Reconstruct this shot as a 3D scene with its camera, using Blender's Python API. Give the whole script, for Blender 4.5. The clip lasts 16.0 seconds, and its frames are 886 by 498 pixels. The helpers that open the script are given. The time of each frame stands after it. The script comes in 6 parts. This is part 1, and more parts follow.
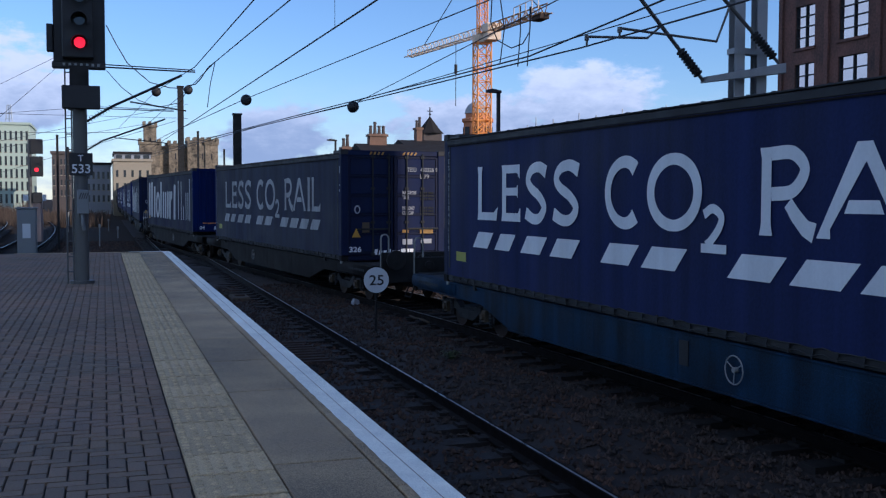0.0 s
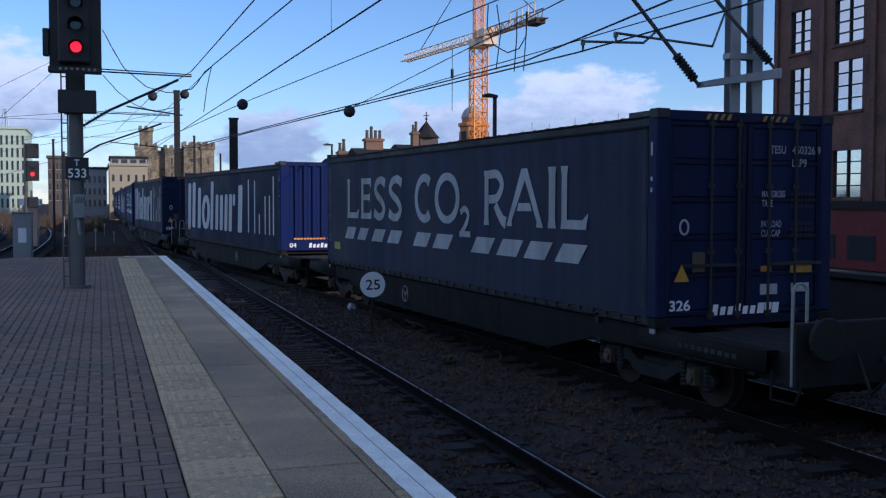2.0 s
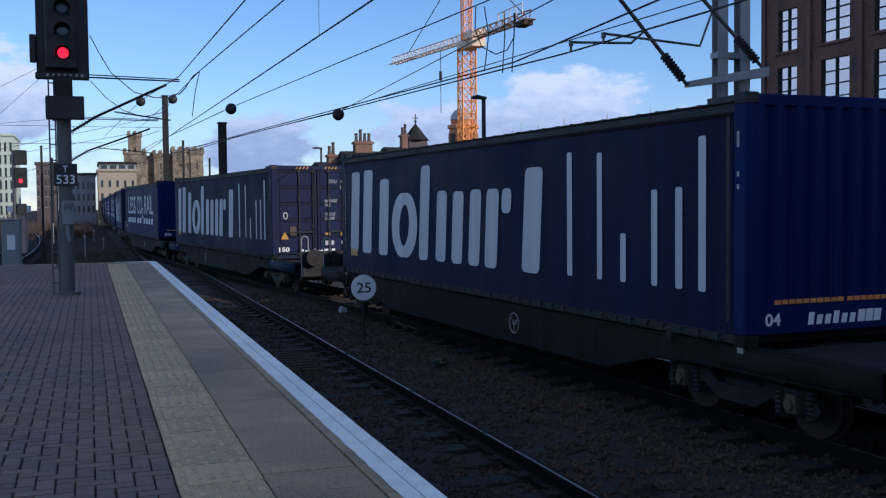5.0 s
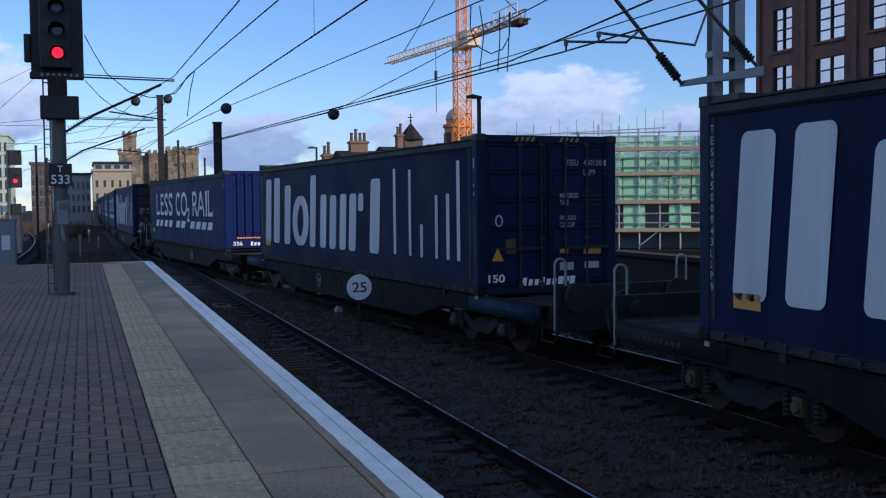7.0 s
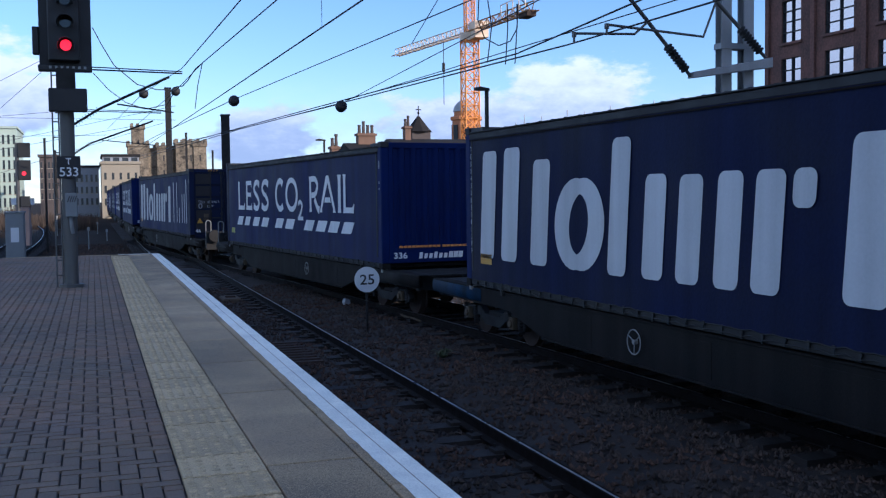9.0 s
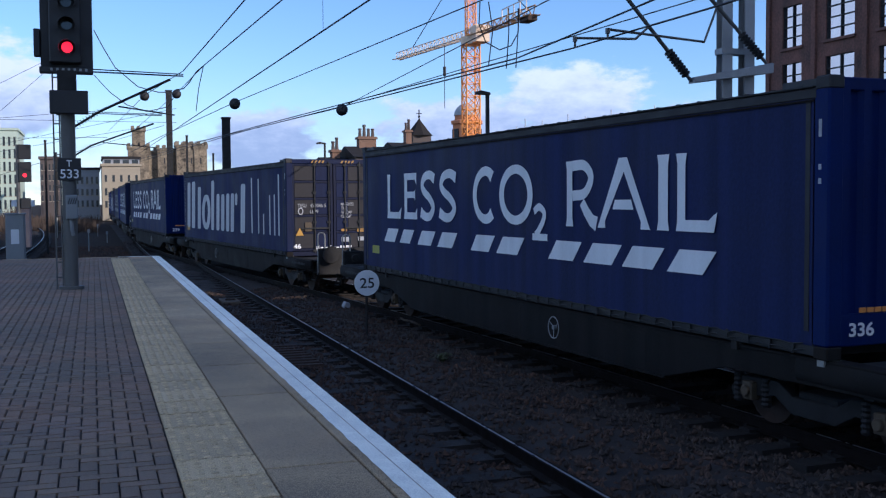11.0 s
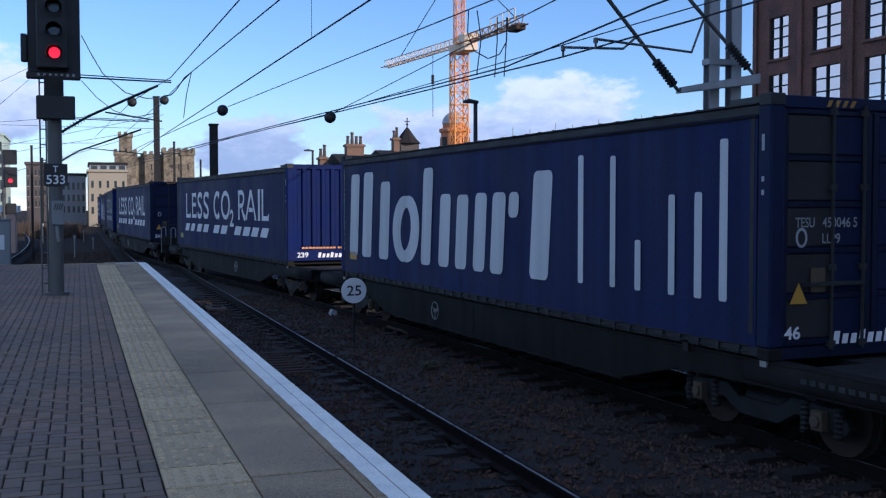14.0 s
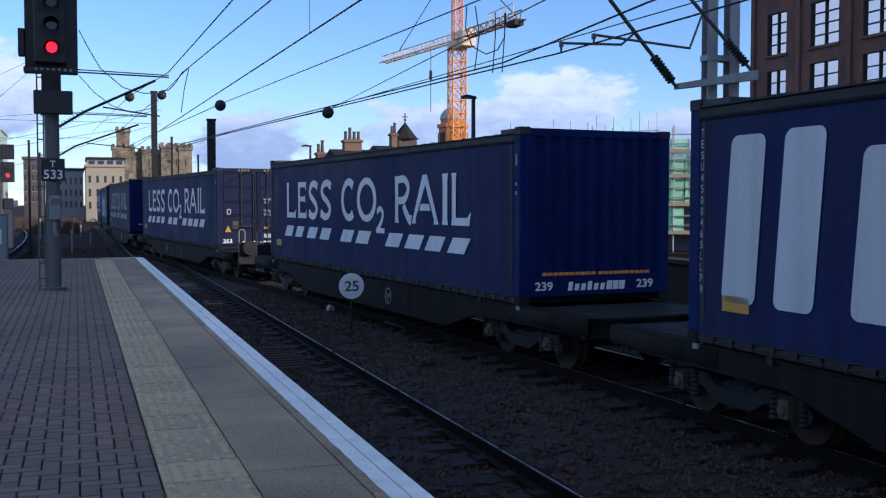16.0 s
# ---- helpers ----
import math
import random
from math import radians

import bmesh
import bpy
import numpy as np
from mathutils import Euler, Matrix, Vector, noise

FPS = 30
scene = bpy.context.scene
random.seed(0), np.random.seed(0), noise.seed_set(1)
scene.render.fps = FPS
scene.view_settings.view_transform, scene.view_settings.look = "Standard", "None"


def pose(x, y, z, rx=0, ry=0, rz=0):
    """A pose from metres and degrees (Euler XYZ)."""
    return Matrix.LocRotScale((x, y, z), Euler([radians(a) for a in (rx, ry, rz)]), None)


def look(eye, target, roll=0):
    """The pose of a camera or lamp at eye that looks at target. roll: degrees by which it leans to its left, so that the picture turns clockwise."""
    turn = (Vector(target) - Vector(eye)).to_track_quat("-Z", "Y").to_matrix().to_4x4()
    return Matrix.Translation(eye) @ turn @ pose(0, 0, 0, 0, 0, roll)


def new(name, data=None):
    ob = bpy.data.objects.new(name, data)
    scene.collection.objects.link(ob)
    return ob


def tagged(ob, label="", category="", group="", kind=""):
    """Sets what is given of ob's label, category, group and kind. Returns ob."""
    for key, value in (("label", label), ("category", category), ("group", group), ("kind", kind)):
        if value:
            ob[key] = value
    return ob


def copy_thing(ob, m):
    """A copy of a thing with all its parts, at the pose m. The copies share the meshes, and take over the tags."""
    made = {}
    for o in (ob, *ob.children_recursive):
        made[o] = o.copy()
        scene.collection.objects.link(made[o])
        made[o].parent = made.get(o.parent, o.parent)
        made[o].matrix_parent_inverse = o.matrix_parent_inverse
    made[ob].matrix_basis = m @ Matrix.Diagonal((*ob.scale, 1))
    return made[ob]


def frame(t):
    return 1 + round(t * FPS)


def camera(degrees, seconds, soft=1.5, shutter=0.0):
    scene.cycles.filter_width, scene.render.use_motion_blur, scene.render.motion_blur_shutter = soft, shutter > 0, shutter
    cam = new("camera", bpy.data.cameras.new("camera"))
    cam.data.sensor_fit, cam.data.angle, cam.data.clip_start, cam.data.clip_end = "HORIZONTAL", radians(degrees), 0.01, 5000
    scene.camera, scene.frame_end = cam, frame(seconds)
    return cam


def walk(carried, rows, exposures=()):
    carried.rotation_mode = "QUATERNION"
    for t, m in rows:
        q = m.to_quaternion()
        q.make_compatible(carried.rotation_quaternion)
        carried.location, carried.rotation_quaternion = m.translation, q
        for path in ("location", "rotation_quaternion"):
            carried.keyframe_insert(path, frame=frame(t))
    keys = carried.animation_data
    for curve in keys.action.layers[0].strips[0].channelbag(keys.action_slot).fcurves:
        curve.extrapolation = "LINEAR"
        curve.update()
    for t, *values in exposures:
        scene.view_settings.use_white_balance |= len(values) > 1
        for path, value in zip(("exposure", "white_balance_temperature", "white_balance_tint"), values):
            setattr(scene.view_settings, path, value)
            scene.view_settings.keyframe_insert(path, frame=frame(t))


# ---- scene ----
EYE = (0.0, 0.0, 1.465)
cam = camera(46.33, 16.0, soft=1.25)


def aimed(yaw, pitch, roll):
    """The hand-held camera's pose: degrees to the right of the platform's line, above level, and of lean."""
    a, b = radians(yaw), radians(pitch)
    way = Vector((math.sin(a) * math.cos(b), math.cos(a) * math.cos(b), math.sin(b)))
    return look(EYE, Vector(EYE) + way * 10, roll)


HELD = (
    (0.0, 18.13, -2.89, 0.10),
    (0.5, 18.21, -2.85, 0.03),
    (1.0, 18.20, -2.77, -0.05),
    (1.5, 18.28, -2.68, 0.06),
    (2.0, 18.33, -2.64, 0.11),
    (2.5, 18.34, -2.58, -0.03),
    (3.0, 18.39, -2.61, -0.20),
    (3.5, 18.55, -2.58, -0.32),
    (4.0, 18.65, -2.42, -0.48),
    (6.5, 19.09, -2.70, -0.53),
    (7.0, 19.10, -2.56, -0.63),
    (7.5, 19.11, -2.62, -0.64),
    (8.0, 19.01, -2.92, -0.62),
    (8.5, 18.83, -3.14, -0.67),
    (9.0, 18.67, -2.98, -0.65),
    (11.5, 18.76, -2.65, -0.30),
    (12.0, 18.92, -2.46, -0.30),
    (12.5, 19.05, -2.45, -0.34),
    (13.0, 19.22, -2.42, -0.22),
    (13.5, 19.34, -2.34, -0.08),
    (14.0, 19.37, -2.33, -0.03),
    (14.5, 19.37, -2.44, -0.04),
    (15.0, 19.56, -2.50, -0.12),
    (15.5, 19.58, -2.43, -0.05),
    (16.0, 19.50, -2.57, 0.08),
)
walk(cam, [(t, aimed(a, b, c)) for t, a, b, c in HELD], [(0, 0.36, 5080, 18), (4, 0.36, 5080, 18), (7.5, 0.34, 5080, 18), (8.5, 0.58, 5080, 18), (9.2, 0.77, 5080, 18), (11.5, 0.58, 5080, 18), (16, 0.58, 5080, 18)])

# ---- sky and sun ----
SUN_AZ, SUN_EL = radians(136), radians(22)   # clockwise from +y
SUN_TO = Vector((math.sin(SUN_AZ) * math.cos(SUN_EL), math.cos(SUN_AZ) * math.cos(SUN_EL), math.sin(SUN_EL)))
sun = new("sun", bpy.data.lights.new("sun", "SUN"))
sun.data.energy, sun.data.angle, sun.data.color = 3.4, radians(0.5), (1.0, 0.80, 0.56)
sun.matrix_world = look(SUN_TO * 100, (0, 0, 0))

world = bpy.data.worlds.new("sky")
scene.world = world
world.use_nodes = True
wn, wl = world.node_tree.nodes, world.node_tree.links
wn.clear()


def wnode(kind):
    return wn.new(kind)


def wmix(a, b, factor):
    nd = wn.new("ShaderNodeMix")
    nd.data_type = "RGBA"
    wl.new(factor, nd.inputs[0])
    for i, v in ((6, a), (7, b)):
        if isinstance(v, tuple):
            nd.inputs[i].default_value = v
        else:
            wl.new(v, nd.inputs[i])
    return nd.outputs[2]


def wmath(op, a, b=None, c=None):
    nd = wn.new("ShaderNodeMath")
    nd.operation = op
    for i, v in enumerate((a, b, c)):
        if v is None:
            continue
        if isinstance(v, (int, float)):
            nd.inputs[i].default_value = v
        else:
            wl.new(v, nd.inputs[i])
    return nd.outputs[0]


def wramp(v, lo, hi):
    nd = wn.new("ShaderNodeMapRange")
    nd.interpolation_type = "SMOOTHSTEP"
    wl.new(v, nd.inputs[0])
    nd.inputs[1].default_value, nd.inputs[2].default_value = lo, hi
    return nd.outputs[0]


sky = wnode("ShaderNodeTexSky")
sky.sky_type, sky.sun_disc, sky.sun_elevation, sky.sun_rotation = "NISHITA", False, SUN_EL, SUN_AZ
sky.altitude, sky.air_density, sky.dust_density, sky.ozone_density = 0, 1.0, 0.1, 3.0
coord = wnode("ShaderNodeTexCoord")
sep = wnode("ShaderNodeSeparateXYZ")
wl.new(coord.outputs["Generated"], sep.inputs[0])
elev = wmath("ARCSINE", sep.outputs[2])
azim = wmath("ARCTAN2", sep.outputs[0], sep.outputs[1])
stretch = wnode("ShaderNodeMapping")
stretch.inputs["Scale"].default_value = (1, 1, 2.2)
wl.new(coord.outputs["Generated"], stretch.inputs[0])


def wnoise(scale, detail, rough):
    nd = wnode("ShaderNodeTexNoise")
    nd.inputs["Scale"].default_value, nd.inputs["Detail"].default_value, nd.inputs["Roughness"].default_value = scale, detail, rough
    wl.new(stretch.outputs[0], nd.inputs["Vector"])
    return nd.outputs[0]


puff = wnoise(11, 7, 0.58)
fine = wnoise(34, 6, 0.6)


def heap(az, el, half_w, half_h):
    """How deep a direction lies in a heaped cloud with that centre and half sizes, in degrees."""
    dx = wmath("DIVIDE", wmath("SUBTRACT", azim, radians(az)), radians(half_w))
    dy = wmath("DIVIDE", wmath("SUBTRACT", elev, radians(el)), radians(half_h))
    far = wmath("SQRT", wmath("ADD", wmath("MULTIPLY", dx, dx), wmath("MULTIPLY", dy, dy)))
    return wmath("SUBTRACT", 1.0, far)


# the last five clouds are out of view, added to brighten and whiten the shade
heaps = [(25.5, 4.6, 5.6, 3.5), (20.5, 3.6, 7.0, 2.4), (9.0, 3.2, 4.0, 2.4), (-4.5, 5.2, 4.2, 3.3), (33, 3.0, 6, 2.5), (62, 6, 16, 5), (-35, 8, 16, 6), (110, 20, 30, 14), (-85, 30, 34, 20), (-140, 38, 40, 24), (170, 32, 40, 20), (-30, 52, 34, 16)]
deep = None
for spec in heaps:
    v = heap(*spec)
    deep = v if deep is None else wmath("MAXIMUM", deep, v)
body = wmath("ADD", deep, wmath("MULTIPLY", wmath("SUBTRACT", puff, 0.5), 1.9))
body = wmath("ADD", body, wmath("MULTIPLY", wmath("SUBTRACT", fine, 0.5), 0.8))
dense = wmath("MULTIPLY", wramp(body, 0.16, 0.52), wramp(elev, -0.02, 0.02))
veil = wmath("MULTIPLY", wmath("MULTIPLY", wramp(wmath("ADD", puff, wmath("MULTIPLY", wmath("SUBTRACT", fine, 0.5), 0.5)), 0.36, 0.66), wramp(elev, 0.125, 0.03)), 0.4)
cover = wmath("MAXIMUM", dense, veil)
lit = wramp(wmath("ADD", wmath("MULTIPLY", elev, 9.0), wmath("MULTIPLY", fine, 0.9)), 0.75, 1.65)
tone = wmix((2.8, 3.35, 4.2, 1), (6.0, 6.15, 6.4, 1), lit)
mixed = wmix(sky.outputs[0], tone, cover)
back = wnode("ShaderNodeBackground")
back.inputs[1].default_value = 0.097
wl.new(mixed, back.inputs[0])
wout = wnode("ShaderNodeOutputWorld")
wl.new(back.outputs[0], wout.inputs[0])

# ---- materials ----


def mat(name, base, rough=0.7, metal=0.0, vary=0.25, scale=3.0, fine_scale=60.0, bump=0.15, emit=None, each=0.0, streak=0.0, alpha=1.0, spec=0.5, speck=0.0, other=None):
    """A surface with stains at two scales, a fine relief, a tone of its own for each piece (each) and runs of dirt (streak)."""
    m = bpy.data.materials.new(name)
    m.use_nodes = True
    nt = m.node_tree
    nd, lk = nt.nodes, nt.links
    bs = nd["Principled BSDF"]
    bs.inputs["Metallic"].default_value = metal
    bs.inputs["Specular IOR Level"].default_value = spec
    tc = nd.new("ShaderNodeTexCoord")

    def grain(sc, detail, squash=(1, 1, 1)):
        mp = nd.new("ShaderNodeMapping")
        mp.inputs["Scale"].default_value = squash
        lk.new(tc.outputs["Object"], mp.inputs[0])
        t = nd.new("ShaderNodeTexNoise")
        t.inputs["Scale"].default_value, t.inputs["Detail"].default_value = sc, detail
        lk.new(mp.outputs[0], t.inputs["Vector"])
        return t.outputs[0]

    def calc(op, a, b):
        k = nd.new("ShaderNodeMath")
        k.operation = op
        for i, v in enumerate((a, b)):
            if isinstance(v, (int, float)):
                k.inputs[i].default_value = v
            else:
                lk.new(v, k.inputs[i])
        return k.outputs[0]

    big, small = grain(scale, 5), grain(fine_scale, 4)
    tone = calc("ADD", calc("MULTIPLY", calc("SUBTRACT", big, 0.5), 2.4 * vary), calc("MULTIPLY", calc("SUBTRACT", small, 0.5), 1.6 * vary))
    if streak:
        runs = grain(2.2, 4, (1.5, 1.5, 0.06))
        tone = calc("ADD", tone, calc("MULTIPLY", calc("SUBTRACT", runs, 0.5), 2.6 * streak))
    if each:
        oi = nd.new("ShaderNodeObjectInfo")
        ge = nd.new("ShaderNodeNewGeometry")
        own = calc("FRACT", calc("ADD", oi.outputs["Random"], ge.outputs["Random Per Island"]), 0)
        tone = calc("ADD", tone, calc("MULTIPLY", calc("SUBTRACT", own, 0.5), 2 * each))
    if speck:
        dots = grain(150, 2)
        tone = calc("ADD", tone, calc("MULTIPLY", calc("SUBTRACT", dots, 0.5), 3.0 * speck))
        worn = grain(0.45, 6)
        tone = calc("ADD", tone, calc("MULTIPLY", calc("SUBTRACT", worn, 0.5), 1.6 * speck))
    gain = calc("MAXIMUM", calc("ADD", tone, 1.0), 0.15)
    mx = nd.new("ShaderNodeVectorMath")
    mx.operation = "SCALE"
    mx.inputs[0].default_value = base[:3]
    if other:
        blend = nd.new("ShaderNodeMix")
        blend.data_type = "RGBA"
        blend.inputs[6].default_value, blend.inputs[7].default_value = (*base[:3], 1), (*other[:3], 1)
        lk.new(calc("MINIMUM", calc("MAXIMUM", calc("MULTIPLY", calc("SUBTRACT", grain(0.9, 6), 0.4), 5.0), 0.0), 1.0), blend.inputs[0])
        lk.new(blend.outputs[2], mx.inputs[0])
    lk.new(gain, mx.inputs["Scale"])
    lk.new(mx.outputs[0], bs.inputs["Base Color"])
    rg = nd.new("ShaderNodeMapRange")
    lk.new(big, rg.inputs[0])
    rg.inputs[1].default_value, rg.inputs[2].default_value = 0.3, 0.7
    rg.inputs[3].default_value, rg.inputs[4].default_value = max(0.03, rough - 0.12), min(1, rough + 0.12)
    lk.new(rg.outputs[0], bs.inputs["Roughness"])
    if bump:
        bp = nd.new("ShaderNodeBump")
        bp.inputs["Strength"].default_value, bp.inputs["Distance"].default_value = bump, 0.01
        lk.new(calc("ADD", small, calc("MULTIPLY", big, 0.6)), bp.inputs["Height"])
        lk.new(bp.outputs[0], bs.inputs["Normal"])
    if emit:
        bs.inputs["Emission Color"].default_value, bs.inputs["Emission Strength"].default_value = (*emit[0], 1), emit[1]
    if alpha < 1:
        bs.inputs["Alpha"].default_value = alpha
    return m


NAVY = mat("navy_curtain", (0.0055, 0.0085, 0.036), 0.65, spec=0.12, vary=0.38, scale=0.7, fine_scale=25, bump=0.25, streak=0.55)
NAVY_CLEAN = mat("clean_navy_curtain", (0.0125, 0.018, 0.068), 0.65, spec=0.12, vary=0.3, scale=0.7, fine_scale=25, bump=0.25, streak=0.5)
NAVY_DUSTY = mat("dusty_curtain", (0.0205, 0.0245, 0.048), 0.7, spec=0.18, vary=0.38, scale=0.8, fine_scale=25, bump=0.25, streak=0.55)
DOOR_GREY = mat("faded_door_paint", (0.024, 0.0225, 0.025), 0.65, spec=0.25, vary=0.35, scale=1.5, fine_scale=40, bump=0.1, streak=0.35)
DOOR_BLUE = mat("dark_door_paint", (0.005, 0.008, 0.027), 0.55, spec=0.18, vary=0.3, scale=1.5, fine_scale=40, bump=0.1, streak=0.35)
DOOR_NAVY = mat("navy_door_paint", (0.0075, 0.0125, 0.043), 0.6, spec=0.15, vary=0.3, scale=1.5, fine_scale=40, bump=0.1, streak=0.35)
BLUE = mat("blue_paint", (0.0032, 0.011, 0.072), 0.6, spec=0.12, vary=0.25, scale=1.5, fine_scale=40, bump=0.1, streak=0.2)
PRINT_FRESH = mat("fresh_print", (0.62, 0.64, 0.67), 0.55, vary=0.1, scale=1.5, fine_scale=30, bump=0.05, streak=0.2)
PRINT = mat("pale_print", (0.45, 0.47, 0.5), 0.55, vary=0.1, scale=1.5, fine_scale=30, bump=0.05, streak=0.25)
PRINT_DULL = mat("weathered_print", (0.3, 0.31, 0.32), 0.65, vary=0.25, scale=1.2, fine_scale=30, bump=0.05, streak=0.5)
DULL_WHITE = mat("grubby_white_plate", (0.34, 0.35, 0.37), 0.6, vary=0.25, scale=6)
DULL_YELLOW = mat("worn_yellow_mark", (0.3, 0.16, 0.025), 0.6, vary=0.4, scale=8)
FRAME_PALE = mat("bare_grey_panel", (0.026, 0.027, 0.027), 0.75, spec=0.3, vary=0.8, scale=2.2, bump=0.25, streak=0.5)
FAINT = mat("faint_print", (0.32, 0.33, 0.35), 0.6, vary=0.3, scale=6)
WHITE = mat("white_paint", (0.72, 0.72, 0.72), 0.5, vary=0.08)
SEAL = mat("black_rubber", (0.012, 0.012, 0.014), 0.7, vary=0.2)
ROOF = mat("container_roof", (0.02, 0.02, 0.022), 0.6, vary=0.3, scale=1)
YELLOW = mat("yellow_label", (0.44, 0.24, 0.03), 0.5, vary=0.12)
ORANGE_LABEL = mat("orange_strip", (0.65, 0.26, 0.06), 0.5, vary=0.12)
LIME = mat("lime_label", (0.27, 0.28, 0.03), 0.5, vary=0.1)
# one near-black tone for bogies, underframes, dark masts and fittings
DARK_STEEL = mat("near_black_steel", (0.006, 0.0055, 0.005), 0.75, vary=0.35, scale=5, bump=0.3)
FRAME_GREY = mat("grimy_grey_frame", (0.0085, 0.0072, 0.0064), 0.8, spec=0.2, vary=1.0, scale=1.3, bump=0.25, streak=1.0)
FRAME_BLUE = mat("faded_blue_frame", (0.005, 0.019, 0.042), 0.7, spec=0.2, vary=1.1, scale=1.3, bump=0.25, streak=1.0)
RUST = mat("rusty_iron", (0.04, 0.024, 0.016), 0.85, vary=0.35, scale=8, bump=0.4)
AXLE_BOX = mat("dusty_axle_box", (0.075, 0.055, 0.032), 0.8, vary=0.3)
RAIL_SIDE = mat("rail_steel", (0.009, 0.0065, 0.0055), 0.8, spec=0.12, vary=0.3, scale=6)
RAIL_TOP = mat("polished_rail", (0.5, 0.49, 0.47), 0.34, metal=0.8, vary=0.1)
# sleepers and ballast carry the deep shade by the train in their base colours
SLEEPER = mat("dark_sleeper", (0.0105, 0.0078, 0.0062), 0.85, vary=0.4, scale=5, bump=0.4, each=0.2)
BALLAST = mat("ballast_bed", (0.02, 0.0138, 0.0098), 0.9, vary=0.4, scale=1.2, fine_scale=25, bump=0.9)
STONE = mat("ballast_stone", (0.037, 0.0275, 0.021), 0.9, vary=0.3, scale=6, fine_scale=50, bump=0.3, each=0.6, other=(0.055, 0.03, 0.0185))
PAVER = mat("block_paver", (0.172, 0.121, 0.077), 0.8, vary=0.3, scale=1.2, fine_scale=55, bump=0.4, each=0.17, speck=0.45, other=(0.184, 0.116, 0.073))
JOINT = mat("sandy_joint", (0.028, 0.023, 0.019), 0.95, vary=0.3)
TACTILE = mat("tactile_slab", (0.53, 0.40, 0.215), 0.8, vary=0.3, scale=2.0, fine_scale=50, bump=0.4, each=0.16, speck=0.6)
CONCRETE = mat("platform_concrete", (0.40, 0.295, 0.165), 0.85, vary=0.5, scale=1.6, fine_scale=38, bump=0.7, each=0.16, speck=1.0, other=(0.30, 0.217, 0.122))
EDGE_WHITE = mat("worn_white_line", (0.92, 0.9, 0.78), 0.7, vary=0.2, scale=5, fine_scale=45, bump=0.6, speck=0.35)
BRICK_DARK = mat("sooty_brick", (0.02, 0.017, 0.015), 0.9, vary=0.35, scale=2)
POST_GREY = mat("grey_post_paint", (0.085, 0.083, 0.078), 0.55, vary=0.2, scale=4, streak=0.2)
MAST_GREY = mat("mast_steel", (0.27, 0.28, 0.29), 0.55, metal=0.3, vary=0.2, scale=3, streak=0.2)
BLACK = mat("black_paint", (0.012, 0.012, 0.013), 0.6, vary=0.2)
WIRE = mat("overhead_wire", (0.03, 0.028, 0.028), 0.6, metal=0.4, vary=0.1)
RED_LAMP = mat("red_signal_light", (0.6, 0.02, 0.02), 0.3, emit=((1.0, 0.012, 0.03), 1.1), vary=0.02, bump=0)
LENS = mat("dark_lens", (0.015, 0.015, 0.017), 0.15, vary=0.05, bump=0)
CRANE = mat("crane_orange", (0.80, 0.30, 0.05), 0.55, vary=0.15)
CRANE_BROWN = mat("crane_rusty", (0.30, 0.16, 0.06), 0.7, vary=0.3)
CRANE_PALE = mat("crane_pale", (0.72, 0.55, 0.38), 0.55, vary=0.15)
BRICK = mat("red_brick", (0.135, 0.066, 0.05), 0.85, vary=0.8, scale=0.9, fine_scale=9, bump=0.3, each=0.2)
BRICK_RED = mat("bright_red_panel", (0.11, 0.009, 0.0085), 0.7, vary=0.15)
SANDSTONE = mat("castle_stone", (0.17, 0.135, 0.09), 0.9, vary=1.2, scale=0.7, fine_scale=3.0, bump=0.5)
CREAM = mat("cream_stone", (0.31, 0.265, 0.19), 0.85, vary=0.15, scale=0.4, fine_scale=4)
GREY_WALL = mat("grey_render", (0.27, 0.28, 0.30), 0.85, vary=0.15, scale=0.3, fine_scale=4)
PALE_GREEN = mat("pale_green_cladding", (0.40, 0.47, 0.38), 0.6, vary=0.1, scale=0.3, fine_scale=4)
DULL_BROWN = mat("brown_wall", (0.085, 0.068, 0.06), 0.9, vary=0.2, scale=0.3, fine_scale=4)
SLATE = mat("slate_roof", (0.024, 0.022, 0.021), 0.8, spec=0.15, vary=0.25, scale=1, fine_scale=12)
LEAD = mat("lead_dome", (0.32, 0.33, 0.33), 0.6, vary=0.2, scale=1)
GLASS = mat("window_glass", (0.5, 0.53, 0.57), 0.04, metal=1.0, vary=0.1, scale=1, bump=0.02)
NET_GREEN = mat("green_netting", (0.46, 0.86, 0.5), 0.8, vary=0.3, scale=0.5, fine_scale=6, alpha=0.85)
BOARD = mat("scaffold_board", (0.42, 0.33, 0.22), 0.85, vary=0.2)
SCAFF = mat("scaffold_tube", (0.42, 0.44, 0.46), 0.5, metal=0.5, vary=0.15)
CABINET = mat("cabinet_grey", (0.18, 0.19, 0.195), 0.5, vary=0.15, scale=3)
SIGN_FACE = mat("sign_white", (0.62, 0.63, 0.64), 0.45, vary=0.06)
# one dark tone all over, set for the part in the train's shadow
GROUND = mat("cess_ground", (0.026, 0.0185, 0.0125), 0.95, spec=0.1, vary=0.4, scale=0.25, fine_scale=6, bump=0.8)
LEAF = mat("dull_leaf", (0.06, 0.075, 0.03), 0.8, vary=0.3, each=0.3)
TWIG = mat("bare_twigs", (0.06, 0.042, 0.03), 0.9, vary=0.3, each=0.35)
DARK_GLASS = mat("dark_window", (0.03, 0.035, 0.04), 0.15, vary=0.1, bump=0)
PINK = mat("pinkish_render", (0.42, 0.28, 0.22), 0.85, vary=0.2)
RAIL_PALE = mat("scuffed_handrail", (0.24, 0.24, 0.225), 0.5, vary=0.2)

